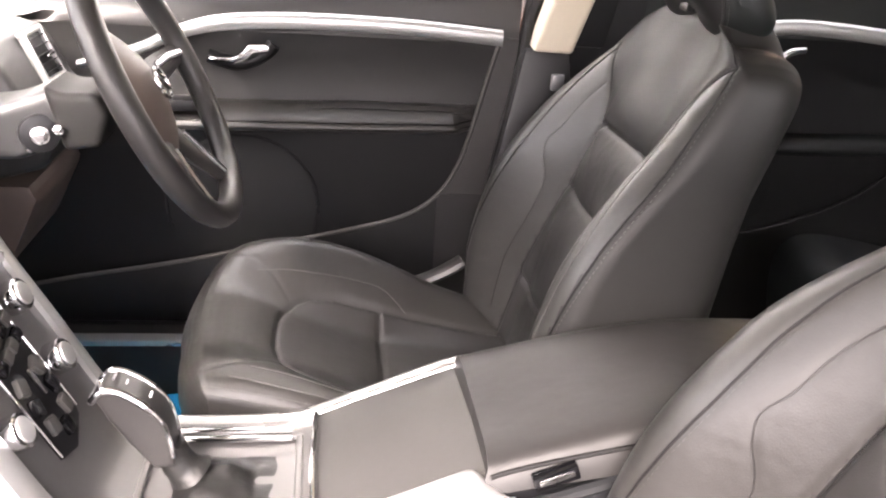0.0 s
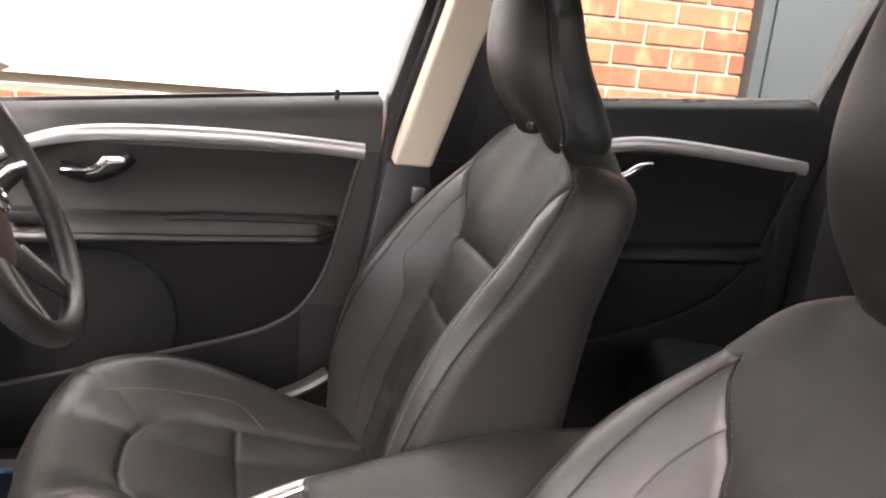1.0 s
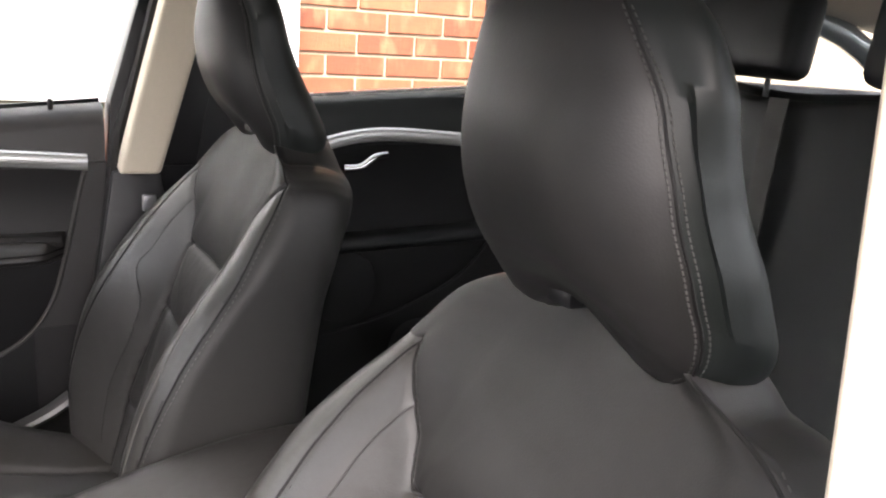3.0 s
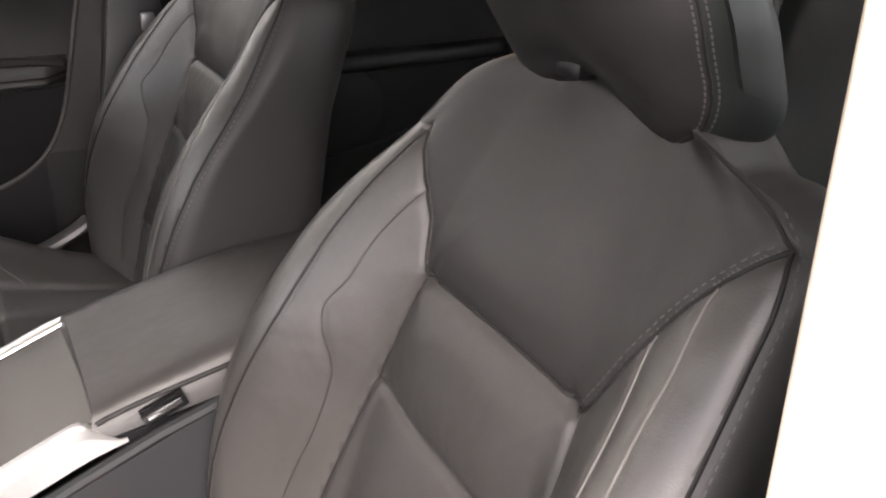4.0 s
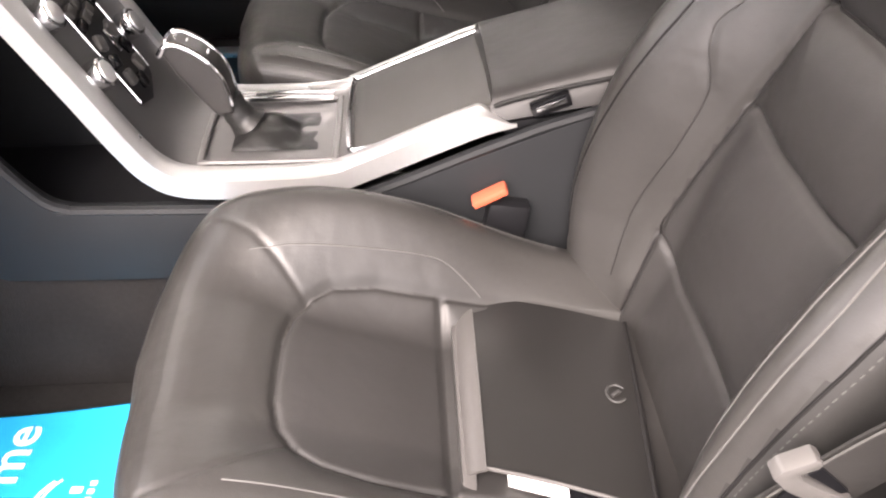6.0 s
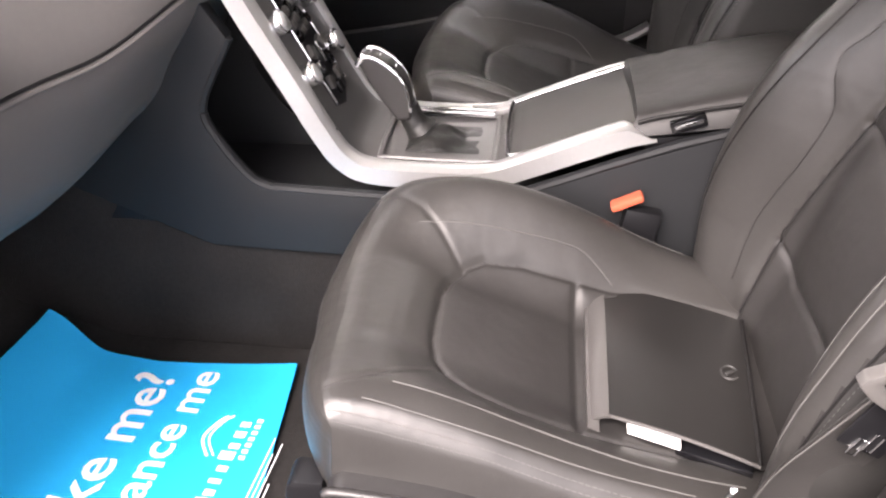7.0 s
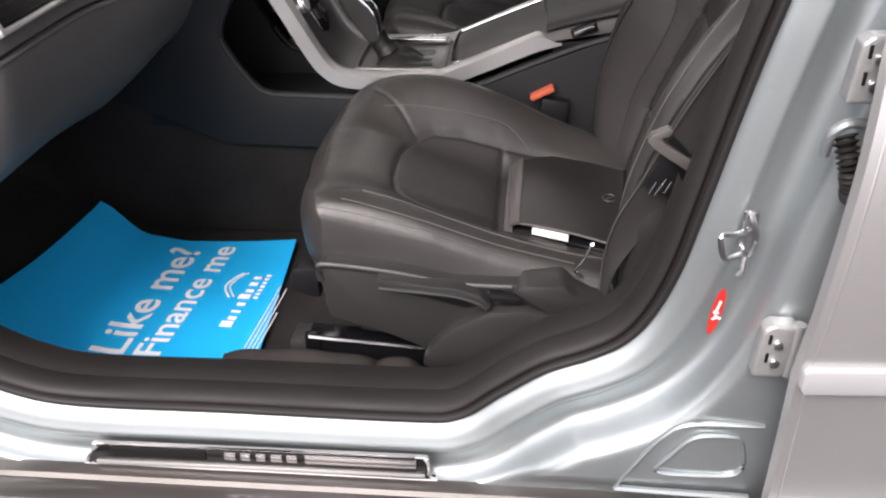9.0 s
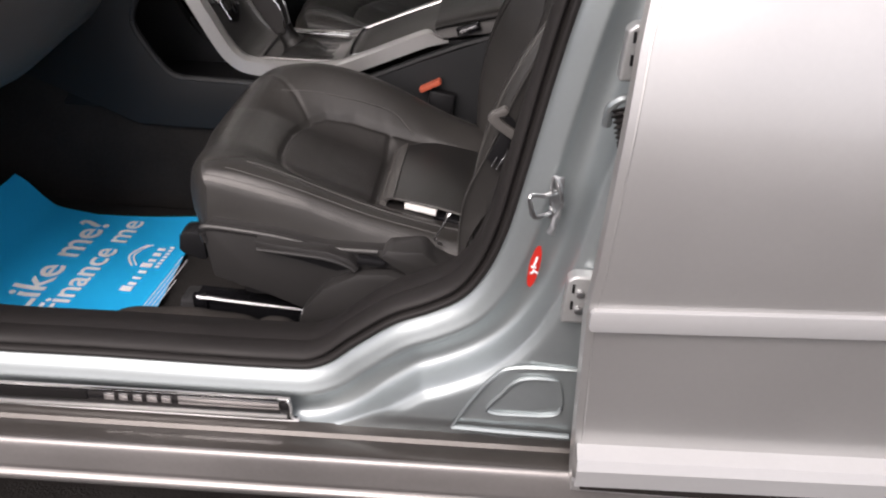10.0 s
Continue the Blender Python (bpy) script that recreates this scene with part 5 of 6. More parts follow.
x, z = stack_at(0.074, 0.012)
part("button_bar", block((x, 0.011, z), (0.030, 0.006, 0.004), 0.001, tilt), CHROME, console)

# ---- dashboard ----
dash = thing("dashboard", (-0.7, 0, 0.8), "dark grey soft dashboard with silver framed vents", "dashboard")
dash_profile = spline([(-1.15, 1.03), (-0.85, 1.075), (-0.68, 1.06), (-0.61, 1.03), (-0.570, 0.993), (-0.548, 0.950), (-0.535, 0.905), (-0.537, 0.862), (-0.549, 0.815), (-0.570, 0.766), (-0.612, 0.722), (-0.67, 0.70), (-0.95, 0.68)], 6)
ys = np.concatenate([[-0.632, -0.626, -0.615], np.linspace(-0.60, 0.66, 64), [0.675, 0.69]])


def dash_point(x, y, z):
    """The fascia sweeps back and up towards the console."""
    fade = 1 - float(smooth((y - 0.10) / 0.3))
    sweep = float(smooth((y + 0.44) / 0.40)) * fade * float(smooth((x + 0.85) / 0.25))
    e = 1 - max(0, (-0.612 - y) / 0.02) * 0.25
    if x > -0.8:
        x = -0.80 + (x + 0.80) * e
    lift = 0.042 * float(smooth((y + 0.30) / 0.2)) * fade * (1 - float(smooth((z - 0.95) / 0.08)))
    return (x + sweep * (0.072 + 0.045 * float(smooth((z - 0.78) / 0.13))), y, 0.88 + (z - 0.88) * e + lift)


rows = [[dash_point(p[0], y, p[1]) for p in dash_profile] for y in ys]
part("dash_top", sheet(rows), DASH_PLASTIC, dash, sharp=60)
part("dash_end", raw([tuple(p) for p in rows[0]], [tuple(range(len(rows[0])))]), DASH_PLASTIC, dash)
for name, dz, r, mat in (("dash_seam", 0.0, 0.0020, BLACK), ("glovebox_lip", -0.0065, 0.0042, DASH_PLASTIC)):
    part(name, tube([dash_point(-0.5348, y, 0.902 + dz) for y in np.linspace(-0.612, -0.10, 60)], r, 8), mat, dash)
part("end_cap", prism([(-1.1, 0.72), (-0.70, 0.71), (-0.60, 0.76), (-0.562, 0.83), (-0.552, 0.93), (-0.60, 1.01), (-0.75, 1.05), (-1.1, 1.03)], "y", -0.650, -0.628, 0.008), PLASTIC, dash)


def vent(cx, cy, cz, wid, hgt, parent, lean):
    turn = Matrix.Rotation(lean, 3, "Y")
    at = lambda dx, dy, dz: tuple(Vector((cx, cy, cz)) + turn @ Vector((dx, dy, dz)))
    fr = part("vent", block((cx, cy, cz), (0.012, wid, hgt), 0.005, turn), BLACK, parent, "air vent with black slats")
    for dz in (-1, 1):
        part("vent_rim", block(at(0.006, 0, dz * hgt / 2), (0.012, wid + 0.012, 0.008), 0.003, turn), SATIN, fr)
    for dy in (-1, 1):
        part("vent_rim", block(at(0.006, dy * wid / 2, 0), (0.012, 0.008, hgt + 0.008), 0.003, turn), SATIN, fr)
    for i in range(5):
        part("slat", block(at(0.007, 0, (i - 2) * hgt / 5.6), (0.012, wid - 0.01, 0.0019), 0.0004, turn), BLACK, fr)
    for i in range(3):
        part("fin", block(at(0.003, (i - 1) * wid / 4, 0), (0.006, 0.003, hgt - 0.01), 0.001, turn), BLACK, fr)
    part("vent_tab", block(at(0.013, 0.012, -0.004), (0.006, 0.030, 0.0045), 0.0015, turn), CHROME, fr)
vent(-0.540, -0.512, 0.951, 0.185, 0.052, dash, -0.47)
vent(-0.476, 0.600, 1.015, 0.075, 0.072, dash, -0.42)
part("vent", block((-0.53, 0.012, 1.0), (0.02, 0.18, 0.08), 0.006), BLACK, dash)
part("column_shroud", prism([(-0.392, 1.033), (-0.372, 1.024), (-0.332, 1.026), (-0.316, 1.0), (-0.330, 0.958), (-0.372, 0.952)], "y", 0.326, 0.435, 0.010, seg=3), SHROUD, dash, "steering column shroud")
part("column_fascia", prism([(-0.56, 0.935), (-0.56, 0.985), (-0.444, 1.004), (-0.385, 1.028), (-0.372, 1.0), (-0.385, 0.952), (-0.43, 0.935)], "y", 0.335, 0.440, 0.020, seg=4), PLASTIC, dash, "grey fascia beside the steering column")
part("driver_fascia", prism([(-0.70, 1.06), (-0.54, 1.06), (-0.495, 1.05), (-0.478, 1.02), (-0.455, 0.975), (-0.430, 0.955), (-0.420, 0.925), (-0.44, 0.885), (-0.50, 0.868), (-0.70, 0.868)], "y", 0.455, 0.70, 0.024, seg=4), PLASTIC, dash, "soft grey driver side fascia")
light_switch = part("light_switch", disc((-0.402, 0.338, 0.972), 0.024, 0.020, (0.35, -0.92, 0.1), bevel=0.004), BLACK, dash, "round lamp switch with bright knobs")
for dy, dz, r in ((0, 0, 0.014), (-0.030, 0.012, 0.008), (0.018, -0.022, 0.007)):
    part("switch_knob", disc((-0.399 - dy * 0.8, 0.328 + dy * 0.2, 0.972 + dz * 0.8), r * 0.85, 0.012, (0.35, -0.92, 0.1), bevel=0.003), CHROME, light_switch)
part("knee_panel", prism([(-0.60, 0.862), (-0.462, 0.862), (-0.452, 0.84), (-0.50, 0.74), (-0.62, 0.64), (-0.75, 0.64)], "y", 0.455, 0.695, 0.015), HUB, dash)
part("instrument_cowl", prism([(-0.80, 1.06), (-0.62, 1.12), (-0.56, 1.10), (-0.58, 1.06), (-0.62, 0.96), (-0.80, 0.96)], "y", 0.22, 0.56, 0.02), DASH_PLASTIC, dash)

# ---- steering wheel ----
WHEEL_C, WHEEL_N = Vector((-0.262, 0.385, 1.03)), Vector((0.90, 0.0, 0.435)).normalized()
wheel = thing("steering_wheel", tuple(WHEEL_C), "black leather steering wheel with silver spoke inlays", "steering wheel")
wx = Vector((0, 1, 0))
wz = WHEEL_N.cross(wx).normalized()
if wz.z < 0:
    wz = -wz


def on_wheel(a, r, lift=0.0):
    return tuple(WHEEL_C + (wx * math.cos(a) + wz * math.sin(a)) * r + WHEEL_N * lift)
part("rim", tube([on_wheel(a, 0.183) for a in np.linspace(0, 2 * math.pi, 72, endpoint=False)], 0.0165, 14, closed=True, up=tuple(WHEEL_N)), WHEEL_LEATHER, wheel, "stitched leather rim")
hub_ring = [[tuple(Vector(on_wheel(a, 0.086 * k * (1 - 0.12 * math.cos(2 * a) - 0.14 * math.sin(a)), -0.005 - 0.030 * k * k))) for a in np.linspace(0, 2 * math.pi, 41)] for k in (0.02, 0.3, 0.6, 0.85, 1.0, 1.05, 0.9)]
hub = part("hub", sheet(hub_ring), HUB, wheel, "brown grey airbag cover", sharp=60)
part("badge_ring", tube([on_wheel(a, 0.020, 0.001) for a in np.linspace(0, 2 * math.pi, 24, endpoint=False)], 0.003, 6, closed=True), CHROME, hub)
part("badge_bar", tube([on_wheel(2.4, 0.022, 0.002), on_wheel(-0.74, 0.022, 0.002)], 0.003, 6), CHROME, hub)
for a in (0.06, math.pi - 0.06, -math.pi / 2 - 0.42, -math.pi / 2 + 0.42):
    sp = part("spoke", tube([on_wheel(a, 0.06, -0.035), on_wheel(a, 0.12, -0.022), on_wheel(a, 0.178, -0.004)], [0.024, 0.020, 0.014], 10, flat=0.5, up=tuple(WHEEL_N)), WHEEL_LEATHER, wheel)
    part("spoke_inlay", tube([on_wheel(a + 0.10, 0.085, -0.018), on_wheel(a + 0.06, 0.125, -0.010), on_wheel(a, 0.166, 0.002)], [0.006, 0.007, 0.006], 8, flat=0.6, up=tuple(WHEEL_N)), CHROME, sp, "silver spoke inlay")
for s in (1,):
    part("stalk", tube([tuple(WHEEL_C + wx * (0.05 * s) - WHEEL_N * 0.07), tuple(WHEEL_C + wx * (0.17 * s) - WHEEL_N * 0.075 + Vector((0, 0, 0.02)))], [0.010, 0.008], 10), BLACK, wheel)

# ---- driver's door ----
DOOR_Y = 0.745
driver_door = thing("driver_door", (0, DOOR_Y, 0.5), "charcoal driver door trim with satin silver strip, closed", "car door")
belt_f = lambda x: 1.106 + 0.055 * (x + 0.05) / 0.6
panel = [[(x, DOOR_Y + y, z0) for y, z0 in ((0.065, float(belt_f(x)) + 0.0), (0.030, float(belt_f(x)) + 0.001), (0.012, float(belt_f(x)) - 0.010), (0.0, float(belt_f(x)) - 0.035), (0.002, 1.03), (0.018, 0.99), (0.020, 0.93), (0.010, 0.88), (0.010, 0.78), (0.022, 0.70), (0.025, 0.62), (0.03, 0.44))] for x in np.linspace(-0.85, 0.275, 40)]
part("door_panel", sheet([r[:5] for r in panel], 0.02, into=(0, 1, 0)), DOOR_PLASTIC, driver_door, "soft charcoal upper door panel", sharp=60)
part("door_insert", sheet([r[4:8] for r in panel], 0.02, into=(0, 1, 0)), DOOR_INSERT, driver_door, "recessed door insert, darkened for the recess shade", sharp=60)
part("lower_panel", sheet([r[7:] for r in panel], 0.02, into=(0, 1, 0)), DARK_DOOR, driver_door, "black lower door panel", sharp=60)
strip = spline([(-0.46, 0.965), (-0.36, 0.995), (-0.30, 1.024), (-0.22, 1.044), (-0.10, 1.052), (0.05, 1.052), (0.16, 1.047), (0.245, 1.041)], 8)
hw = np.interp(np.linspace(0, 1, len(strip)), [0, 0.15, 0.4, 1], [0.006, 0.010, 0.0135, 0.0145])
part("trim_strip", sheet([[(p[0], DOOR_Y - 0.004 - 0.010 * math.cos(t), p[1] + w * math.sin(t) * 1.0) for t in np.linspace(-math.pi / 2, math.pi / 2, 9)] for p, w in zip(strip, hw)], 0.004, into=(0, 1, 0)), SATIN, driver_door, "satin silver trim strip", sharp=70)
part("door_handle", prism([(-0.248, 0.990), (-0.246, 0.983), (-0.206, 0.980), (-0.186, 0.985), (-0.174, 0.998), (-0.150, 1.001), (-0.147, 1.009), (-0.156, 1.014), (-0.182, 1.013), (-0.200, 0.994), (-0.212, 0.990)], "y", DOOR_Y - 0.026, DOOR_Y - 0.012, 0.004), CHROME, driver_door, "chrome door pull")
part("handle_cup", tube(spline([(-0.252, DOOR_Y + 0.008, 0.986), (-0.20, DOOR_Y + 0.008, 0.975), (-0.16, DOOR_Y + 0.008, 0.992), (-0.143, DOOR_Y + 0.008, 1.010)], 6), [0.012] * 19, 10), BLACK, driver_door)
arm_line = [(-0.34, 0.884), (-0.22, 0.886), (0.0, 0.890), (0.14, 0.892), (0.19, 0.893), (0.207, 0.893)]
armp = spline([(p[0], 0, p[1]) for p in arm_line], 6)
wide = np.interp(armp[:, 0], [-0.34, 0.0, 0.17, 0.207], [0.055, 0.062, 0.055, 0.012])
part("armrest", sheet([[(p[0], DOOR_Y + 0.015 - w * a, p[2] + c) for a, c in spline([(0.0, 0.026), (0.35, 0.024), (0.80, 0.008), (1.0, -0.006), (0.92, -0.016), (0.5, -0.020), (0.0, -0.020)], 3)] for p, w in zip(armp, wide)]), LEATHER, driver_door, "padded door armrest", sharp=70)
part("armrest_seam", tube([(p[0], DOOR_Y + 0.0145 - w * 0.93, p[2] + 0.0005) for p, w in zip(armp, wide)], 0.0016, 6), PIPING, driver_door)
part("armrest_seam", tube([(p[0], DOOR_Y + 0.0145 - w * 0.985, p[2] - 0.009) for p, w in zip(armp, wide)], 0.0014, 6), PIPING, driver_door)
part("armrest_pad", sheet([[(x, DOOR_Y + 0.012 - 0.030 * s, 0.912 + 0.008 * math.sin(math.pi * s) - 0.006 * max(0, (abs(x - 0.06) - 0.10) / 0.05)) for s in np.linspace(0, 1, 6)] for x in np.linspace(-0.09, 0.20, 20)], 0.01, into=(0, 0, -1)), LEATHER_SOFT, driver_door)
part("switch_pod", block((-0.295, DOOR_Y - 0.03, 0.912), (0.06, 0.04, 0.02), 0.006), BLACK, driver_door)
pocket = spline([(-0.62, 0.552), (-0.50, 0.578), (-0.343, 0.606), (-0.15, 0.648), (0.02, 0.688), (0.10, 0.715), (0.150, 0.752), (0.185, 0.81), (0.210, 0.90), (0.228, 0.98), (0.244, 1.04)], 8)
part("pocket_edge", tube([(p[0], DOOR_Y - 0.003, p[1]) for p in pocket], 0.0042, 8), ROLLER, driver_door, "raised edge of the door pocket")
low = [[(p[0], DOOR_Y - 0.004 + 0.0 * k, float(p[1]) * (1 - k) + k * 0.49) for k in (0.0, 0.5, 1.0)] for p in pocket[:49]]
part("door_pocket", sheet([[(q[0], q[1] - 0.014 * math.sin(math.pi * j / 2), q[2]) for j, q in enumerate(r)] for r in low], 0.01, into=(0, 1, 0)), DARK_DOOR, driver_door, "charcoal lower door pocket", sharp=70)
side = [[(float(p[0]) + k * (0.275 - float(p[0])), DOOR_Y - 0.003, float(p[1])) for k in (0, 0.5, 1)] for p in pocket[44:]]
part("rear_edge", sheet(side, 0.012, into=(0, 1, 0)), DOOR_PLASTIC, driver_door, sharp=70)
part("rear_edge", sheet([[(x, DOOR_Y - 0.005, z) for x in (0.150, 0.22, 0.275)] for z in (0.47, 0.60, 0.755)], 0.012, into=(0, 1, 0)), DOOR_INSERT, driver_door, sharp=70)
part("speaker_grille", tube([(-0.20 + 0.135 * math.cos(a), DOOR_Y + float(lerp(0.715 + 0.135 * math.sin(a), [0.62, 0.70, 0.78, 0.88], [0.025, 0.022, 0.010, 0.010])), 0.715 + 0.135 * math.sin(a)) for a in np.linspace(-0.4, 3.5, 40)], 0.003, 6), DARK_DOOR, driver_door, "round speaker grille rim")
part("lock_pin", disc((0.195, DOOR_Y + 0.026, 1.133), 0.0045, 0.020, (0, 0, 1), bevel=0.001), BLACK, driver_door)
part("window_seal", sheet([[(x, DOOR_Y + 0.060 + dy, float(belt_f(x)) + dz) for dy, dz in ((-0.008, -0.004), (-0.004, 0.007), (0.004, 0.007))] for x in (-0.85, -0.3, 0.275)]), BLACK, driver_door)
part("window", sheet([[(x, DOOR_Y + 0.066 - 0.13 * t, 1.11 + 0.36 * t) for x in (-0.85 + 0.3 * t, 0.0, 0.285 + 0.12 * t)] for t in (0, 0.5, 1)], 0.004), GLASS, driver_door, "clear side window")

# ---- driver's side rear door ----
rear_door_b = thing("rear_door", (0.8, DOOR_Y, 0.5), "charcoal rear door trim with satin silver strip, closed", "car door")
belt_r = lambda x: 1.158 + 0.030 * (x - 0.65) / 0.45
panel = [[(x, DOOR_Y + y, z0) for y, z0 in ((0.045, float(belt_r(x))), (0.020, float(belt_r(x))), (0.005, float(belt_r(x)) - 0.012), (0.0, float(belt_r(x)) - 0.05), (0.0, 1.07), (0.018, 1.02), (0.020, 0.95), (0.012, 0.90), (0.014, 0.78), (0.03, 0.66), (0.03, 0.44))] for x in np.linspace(0.42, 1.16, 30)]
part("door_panel", sheet([r[:5] for r in panel], 0.02, into=(0, 1, 0)), SEAT_SHELL, rear_door_b, "soft green grey upper rear door panel", sharp=60)
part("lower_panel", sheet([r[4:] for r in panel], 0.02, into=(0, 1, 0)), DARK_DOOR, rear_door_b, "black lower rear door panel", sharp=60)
strip = spline([(0.60, 1.050), (0.68, 1.076), (0.76, 1.090), (0.85, 1.090), (1.0, 1.078), (1.148, 1.062)], 8)
part("trim_strip", sheet([[(p[0], DOOR_Y - 0.004 - 0.010 * math.cos(t), p[1] + 0.014 * math.sin(t)) for t in np.linspace(-math.pi / 2, math.pi / 2, 9)] for p in strip], 0.004, into=(0, 1, 0)), SATIN, rear_door_b, "satin silver trim strip", sharp=70)
part("door_handle", tube(spline([(0.705, DOOR_Y - 0.018, 1.028), (0.74, DOOR_Y - 0.020, 1.030), (0.77, DOOR_Y - 0.018, 1.048), (0.80, DOOR_Y - 0.008, 1.052)], 6), 0.008, 10), CHROME, rear_door_b, "chrome door pull")
part("armrest", sheet([[(x, DOOR_Y + 0.012 - 0.055 * max(0, math.cos(t)) ** 0.6 * min(1, (1.10 - x) / 0.04), 0.872 + 0.020 * (x - 0.62) + 0.018 * math.sin(t)) for t in np.linspace(-math.pi / 2, math.pi / 2, 13)] for x in np.linspace(0.55, 1.10, 20)]), BENCH, rear_door_b, "padded rear armrest", sharp=70)
pocket = spline([(0.50, 0.66), (0.75, 0.69), (0.92, 0.74), (1.02, 0.80), (1.08, 0.88), (1.115, 0.98), (1.140, 1.05)], 8)
part("pocket_edge", tube([(p[0], DOOR_Y + 0.004, p[1]) for p in pocket], 0.004, 8), DARK_DOOR, rear_door_b)
part("speaker_grille", disc((0.72, DOOR_Y + 0.006, 0.78), 0.075, 0.016, (0, -1, 0), seg=40, bevel=0.003), DARK_DOOR, rear_door_b)
part("window_seal", sheet([[(x, DOOR_Y + 0.045 + dy, float(belt_r(x)) + dz) for dy, dz in ((-0.008, -0.004), (-0.004, 0.006), (0.004, 0.006))] for x in (0.42, 0.8, 1.16)]), SATIN, rear_door_b)
part("window", sheet([[(x, DOOR_Y + 0.052 - 0.12 * t, 1.15 + 0.32 * t) for x in (0.42 + 0.1 * t, 0.8, 1.16 + 0.08 * t)] for t in (0, 0.5, 1)], 0.004), GLASS, rear_door_b, "clear side window")

driver_door.location.z += 0.014
rear_door_b.location.z += 0.010

# ---- rear bench ----
bench = thing("rear_bench", (1.2, 0, 0.4), "dark leather rear bench seat", "rear seat")
bx = spline([(0.80, 0.50), (0.775, 0.64), (0.79, 0.705), (0.85, 0.725), (1.0, 0.70), (1.15, 0.665), (1.22, 0.68), (1.29, 0.86), (1.37, 1.09), (1.41, 1.215), (1.445, 1.235), (1.48, 1.19), (1.49, 0.6)], 6)
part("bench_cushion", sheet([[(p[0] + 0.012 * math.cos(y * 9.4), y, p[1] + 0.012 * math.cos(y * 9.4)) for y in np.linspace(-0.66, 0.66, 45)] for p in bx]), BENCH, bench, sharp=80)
for y in (-0.40, 0.02, 0.42):
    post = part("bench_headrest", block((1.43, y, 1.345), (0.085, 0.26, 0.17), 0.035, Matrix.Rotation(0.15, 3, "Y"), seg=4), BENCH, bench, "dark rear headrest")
    for dy in (-0.05, 0.05):
        part("post", tube([(1.43, y + dy, 1.20), (1.43, y + dy, 1.27)], 0.006), BLACK, post)
belt2 = thing("seat_belt", (1.3, 0.22, 0.7), "dark rear seat belt webbing", "seat belt")
part("webbing", sheet([[(1.21 + 0.175 * t, 0.20 + 0.10 * t + w, 0.71 + 0.52 * t) for w in (-0.022, 0, 0.022)] for t in np.linspace(0, 1, 8)], 0.002), WEBBING, belt2)

# ---- wing mirror outside the driver's window ----
mirror = thing("wing_mirror", (-0.42, 0.90, 1.10), "dark grey driver side wing mirror with bright glass", "mirror")
part("mirror_arm", tube([(-0.50, 0.80, 1.08), (-0.44, 0.90, 1.11)], 0.03, 10), BLACK, mirror)
part("mirror_shell", block((-0.445, 1.0, 1.18), (0.09, 0.22, 0.15), 0.035, seg=4), PLASTIC, mirror)
part("mirror_glass", block((-0.397, 1.0, 1.18), (0.008, 0.19, 0.12), 0.003), CHROME, mirror)

# ---- promotional floor card in the footwell ----
def card_z(x, y):
    rise = np.interp(x, [-0.86, -0.78, -0.72, -0.64, -0.56, -0.3], [0.520, 0.470, 0.447, 0.411, 0.395, 0.392])
    curl = 0.016 * np.clip((-0.62 - x) / 0.10, 0, 1) * np.clip((y + 0.36) / 0.20, 0, 1) ** 1.5
    edge = 0.010 * np.clip((y + 0.18) / 0.06, 0, 1) * 0.6
    return rise + curl + edge + 0.003 * np.sin(x * 14 + y * 9)


card = thing("floor_card", (-0.55, -0.34, 0.39), "bright blue printed card floor mat with white lettering", "floor mat")
def card_at(s, t, lift=0.0):
    """s: 0 at the toe end to 1 at the seat; t: 0 at the sill to 1 at the console."""
    x = (-0.790 + 0.070 * t) * (1 - s) + (-0.326 - 0.028 * t) * s
    y = -0.575 * (1 - t) + (-0.157 - 0.030 * float(smooth(s / 0.25)) + 0.035 * s) * t
    return (float(x), float(y), float(card_z(x, y)) + lift)
part("card_sheet", sheet([[card_at(s, t) for t in np.linspace(0, 1, 40)] for s in np.linspace(0, 1, 44)], 0.0008, into=(0, 0, -1)), BLUE, card, sharp=80)


def lettering(text, size, width, x0, y0, parent, mat):
    """Words that run towards +y with their tops towards -x, laid on the card."""
    cu = bpy.data.curves.new("words", "FONT")
    cu.body, cu.size, cu.offset = text, size, size * 0.016
    cu.resolution_u = 3
    ob = bpy.data.objects.new("words", cu)
    scene.collection.objects.link(ob)
    me = bpy.data.meshes.new_from_object(ob.evaluated_get(bpy.context.evaluated_depsgraph_get()))
    bpy.data.objects.remove(ob)
    bm = bmesh.new()
    bm.from_mesh(me)
    bpy.data.meshes.remove(me)
    bmesh.ops.triangulate(bm, faces=bm.faces)
    bmesh.ops.subdivide_edges(bm, edges=[e for e in bm.edges if e.calc_length() > 0.012], cuts=2)
    span = max(v.co.x for v in bm.verts)
    for v in bm.verts:
        y = y0 + v.co.x * width / span
        x = x0 + 0.065 * (y - y0) - v.co.y
        v.co = (x, y, float(card_z(x, y)) + 0.0012)
    return part("lettering", bm, mat, parent, "", smooth=False)


lettering("Like me?", 0.078, 0.318, -0.541, -0.518, card, WHITE)
lettering("Finance me", 0.062, 0.336, -0.482, -0.518, card, WHITE)


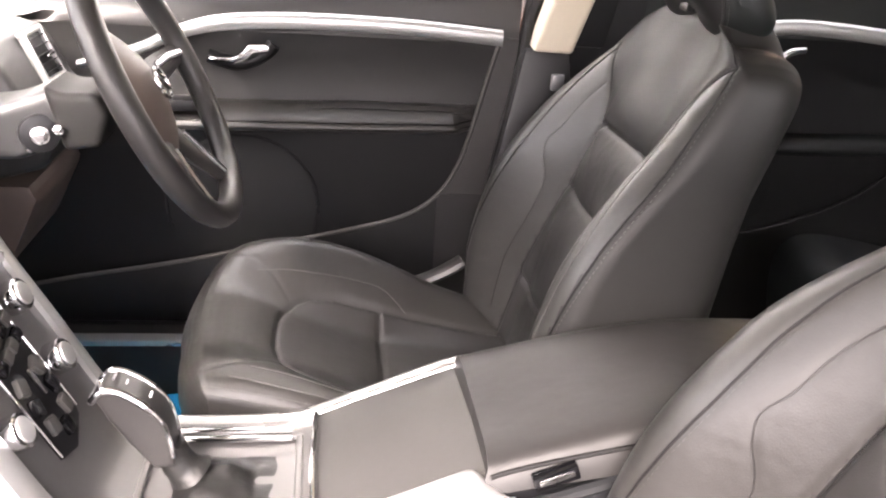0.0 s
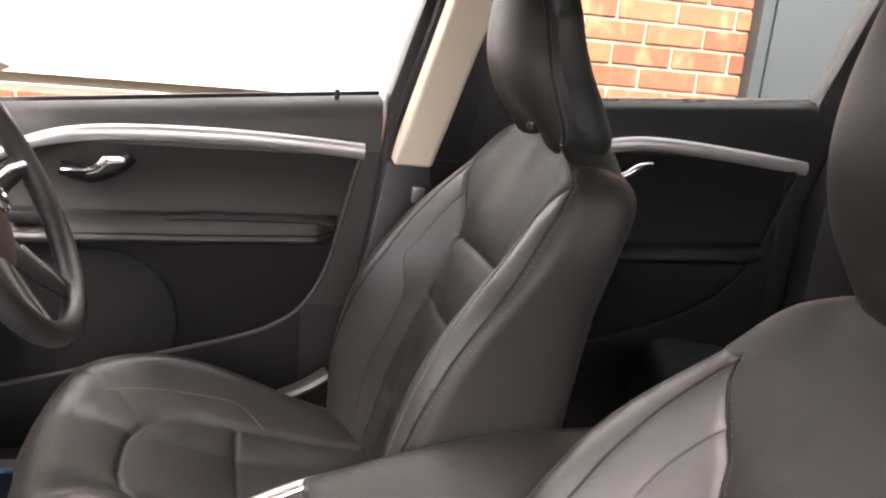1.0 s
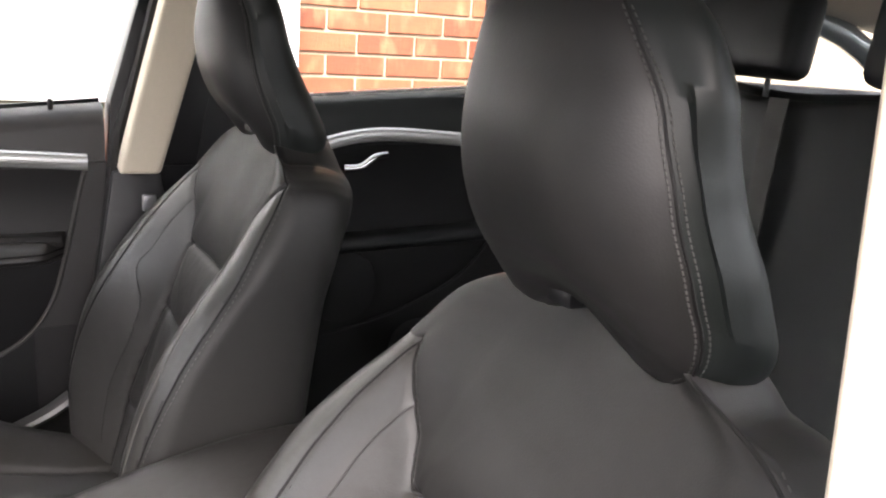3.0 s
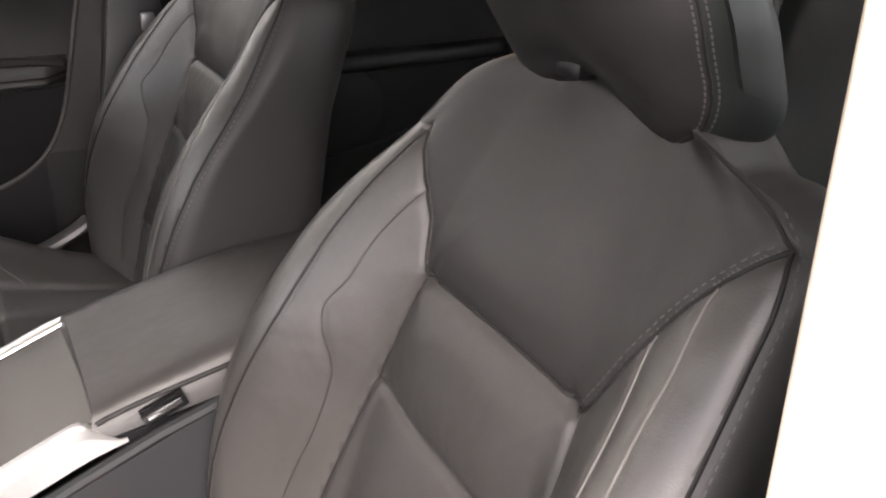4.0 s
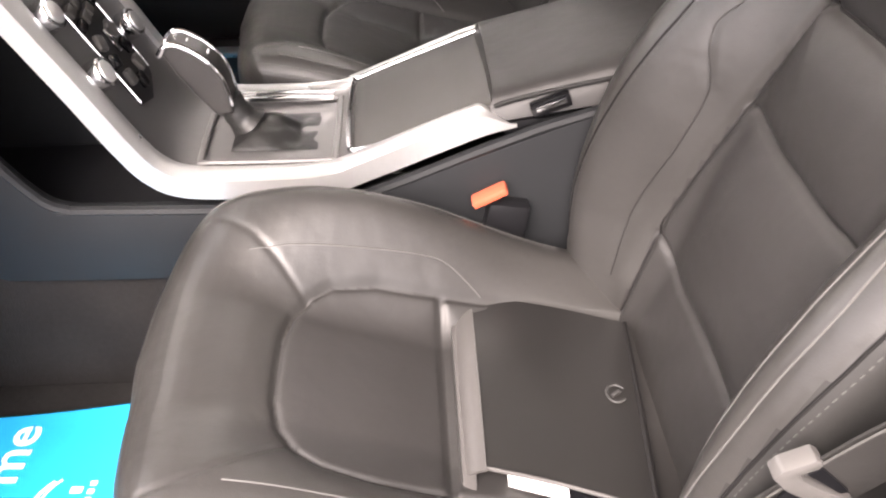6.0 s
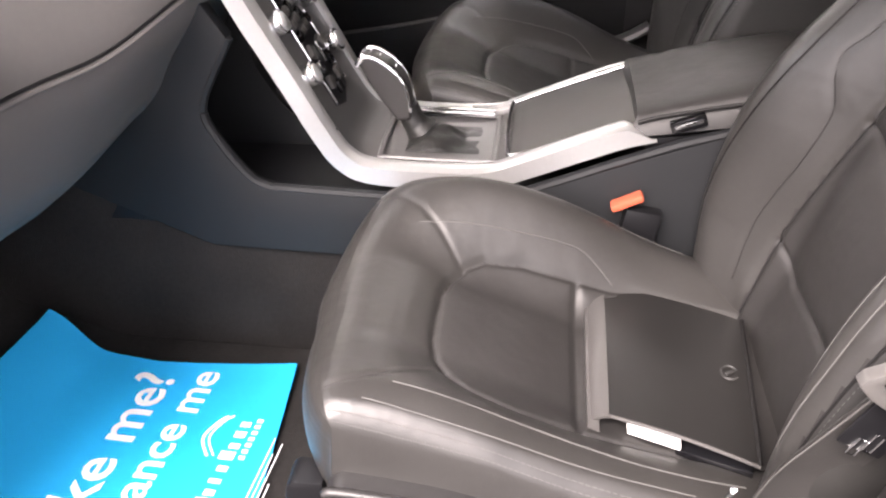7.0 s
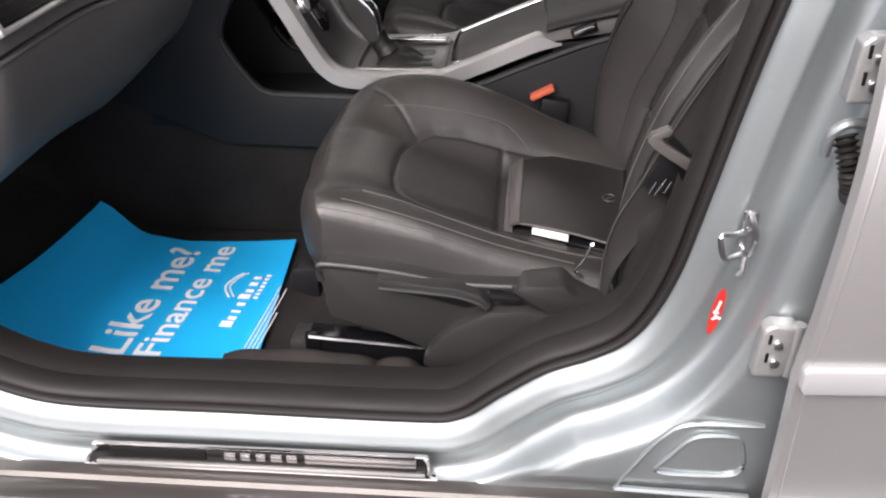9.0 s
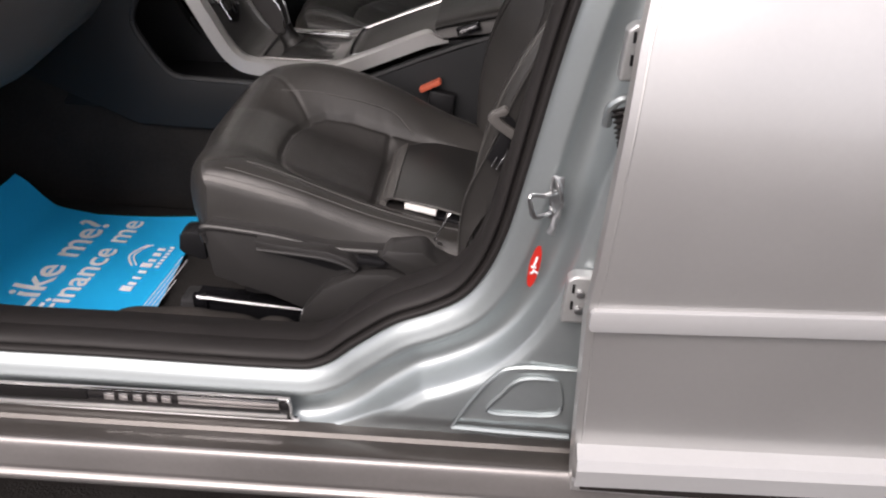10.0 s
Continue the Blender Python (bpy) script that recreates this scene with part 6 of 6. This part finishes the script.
def card_bar(x0, x1, y0, y1):
    part("print_bar", sheet([[(x + 0.065 * (y + 0.52), y, float(card_z(x, y)) + 0.0012) for y in np.linspace(y0, y1, 8)] for x in (x0, (x0 + x1) / 2, x1)]), WHITE, card, smooth=False)
for i, (w, k) in enumerate(((0.022, 0.020), (0.013, 0.014), (0.010, 0.016), (0.013, 0.014), (0.020, 0.020), (0.013, 0.014), (0.016, 0.015), (0.013, 0.014))):
    y = -0.430 + i * 0.0205
    card_bar(-0.400 - k, -0.400, y, y + w * 0.75)
for i in range(7):
    card_bar(-0.394, -0.386, -0.345 + i * 0.0115, -0.338 + i * 0.0115)
swoosh = spline([(-0.424, -0.345), (-0.440, -0.315), (-0.432, -0.285), (-0.420, -0.268)], 6)
part("print_arc", tube([(p[0], p[1], float(card_z(p[0], p[1])) + 0.001) for p in swoosh], 0.0022, 5, flat=0.3), WHITE, card)
part("print_arc", tube([(p[0] + 0.008, p[1] + 0.002, float(card_z(p[0], p[1])) + 0.001) for p in swoosh], 0.0016, 5, flat=0.3), WHITE, card)
for i, (a, b) in enumerate(((-0.515, -0.30), (-0.515, -0.33), (-0.515, -0.31), (-0.515, -0.38))):
    card_bar(-0.360 + i * 0.0065, -0.3585 + i * 0.0065, a, b)

driver_card = thing("floor_card", (-0.5, 0.42, 0.39), "bright blue card floor mat in the driver footwell", "floor mat")
part("card_sheet", sheet([[(x, y, 0.404 + 0.16 * max(0.0, -0.60 - x) + 0.003 * math.sin(x * 15 + y * 8)) for y in np.linspace(0.19, 0.64 + 0.12 * (x + 0.35), 14)] for x in np.linspace(-0.80, -0.20, 18)], 0.0008, into=(0, 0, -1)), BLUE, driver_card, sharp=80)

# ---- wallet with papers on the seat ----
wallet = thing("document_wallet", (0.14, -0.34, 0.60), "black leather document wallet with white papers lying on the seat", "wallet")
def on_wallet(s, t, lift=0.0):
    """s: 0 at the spine to 1 at the backrest; t: 0 near the door to 1 at the console."""
    near, far = np.array((0.066 + 0.140 * s, -0.450 - 0.048 * s)), np.array((0.070 + 0.158 * s, -0.220 - 0.046 * s))
    p = near * (1 - t) + far * t
    return (float(p[0]), float(p[1]), 0.618 + 0.004 * math.sin(s * 3.1) + 0.003 * math.sin(t * 3.1) - 0.006 * s + lift)
part("cover", sheet([[on_wallet(s, t) for t in np.linspace(0, 1, 24)] for s in np.linspace(0, 1, 24)], 0.003, into=(0, 0, -1)), WALLET, wallet, "shiny black leather cover", sharp=70)
part("cover_edge", tube([on_wallet(1.0, t, -0.001) for t in np.linspace(0, 1, 12)], 0.003, 8), PIPING, wallet)
part("cover_edge", tube([on_wallet(s, 0.0, -0.001) for s in np.linspace(0, 1, 12)], 0.002, 8), WALLET_EDGE, wallet)
spine = []
for a in np.linspace(math.pi * 0.5, math.pi * 1.4, 10):
    spine.append([tuple(np.array(on_wallet(0, t)) + np.array((0.019 * math.cos(a), 0, 0.015 * (math.sin(a) - 1)))) for t in np.linspace(-0.02, 1, 10)])
part("spine", sheet(spine, 0.003), WALLET_EDGE, wallet, "grey rounded spine", sharp=80)
part("closing_strap", prism([(0.044, -0.470), (0.046, -0.222), (0.056, -0.222), (0.057, -0.470)], "z", 0.600, 0.614, 0.003), WALLET_EDGE, wallet)
part("folded_paper", prism([(0.084, -0.463), (0.134, -0.481), (0.140, -0.40), (0.086, -0.39)], "z", 0.607, 0.6135, 0.001), PAPER, wallet, "white folded papers")
part("inner_flap", prism([(0.130, -0.478), (0.200, -0.502), (0.21, -0.42), (0.136, -0.40)], "z", 0.598, 0.606, 0.002), GLOSS, wallet)
part("lower_cover", prism([(0.060, -0.455), (0.205, -0.505), (0.226, -0.266), (0.060, -0.222)], "z", 0.588, 0.594, 0.002), WALLET, wallet)
ring_c = on_wallet(0.86, 0.52, 0.0015)
part("emblem", tube([(ring_c[0] + 0.009 * math.cos(a), ring_c[1] + 0.011 * math.sin(a), ring_c[2]) for a in np.linspace(0.5, 5.6, 24)], 0.0013, 6), EMBLEM, wallet, "dull grey ring emblem")
part("emblem", block((ring_c[0], ring_c[1], ring_c[2]), (0.011, 0.004, 0.002), 0.0005, Matrix.Rotation(0.6, 3, "Z")), EMBLEM, wallet)

# ---- bricks of the wall seen through the windows ----
brick_mesh = None
half_mesh = None
for length, nm in ((0.215, "long"), (0.1025, "short")):
    bm = block((0, 0, 0), (length, 0.012, 0.065), 0.003, seg=1)
    me = bpy.data.meshes.new("brick")
    bm.to_mesh(me)
    bm.free()
    me.materials.append(BRICK)
    if nm == "long":
        brick_mesh = me
    else:
        half_mesh = me
rng = random.Random(4)
def lay(x0, x1, z0, rows):
    for r in range(rows):
        z = z0 + 0.0375 + r * 0.075
        x = x0
        first = r % 2
        while x < x1 - 0.09:
            short = (first and x == x0) or (x1 - x < 0.21)
            me, ln = (half_mesh, 0.1025) if short else (brick_mesh, 0.215)
            b = new("brick", me)
            b.location = (x + ln / 2, WALL_Y + 0.006 + rng.uniform(-0.002, 0.002), z)
            b.rotation_euler = (0, rng.uniform(-0.006, 0.006), rng.uniform(-0.01, 0.01))
            b.parent = wall
            x += ln + 0.010
lay(1.06, 1.92, 0.9, 12)
lay(-1.02, 1.06, 0.75, 3)
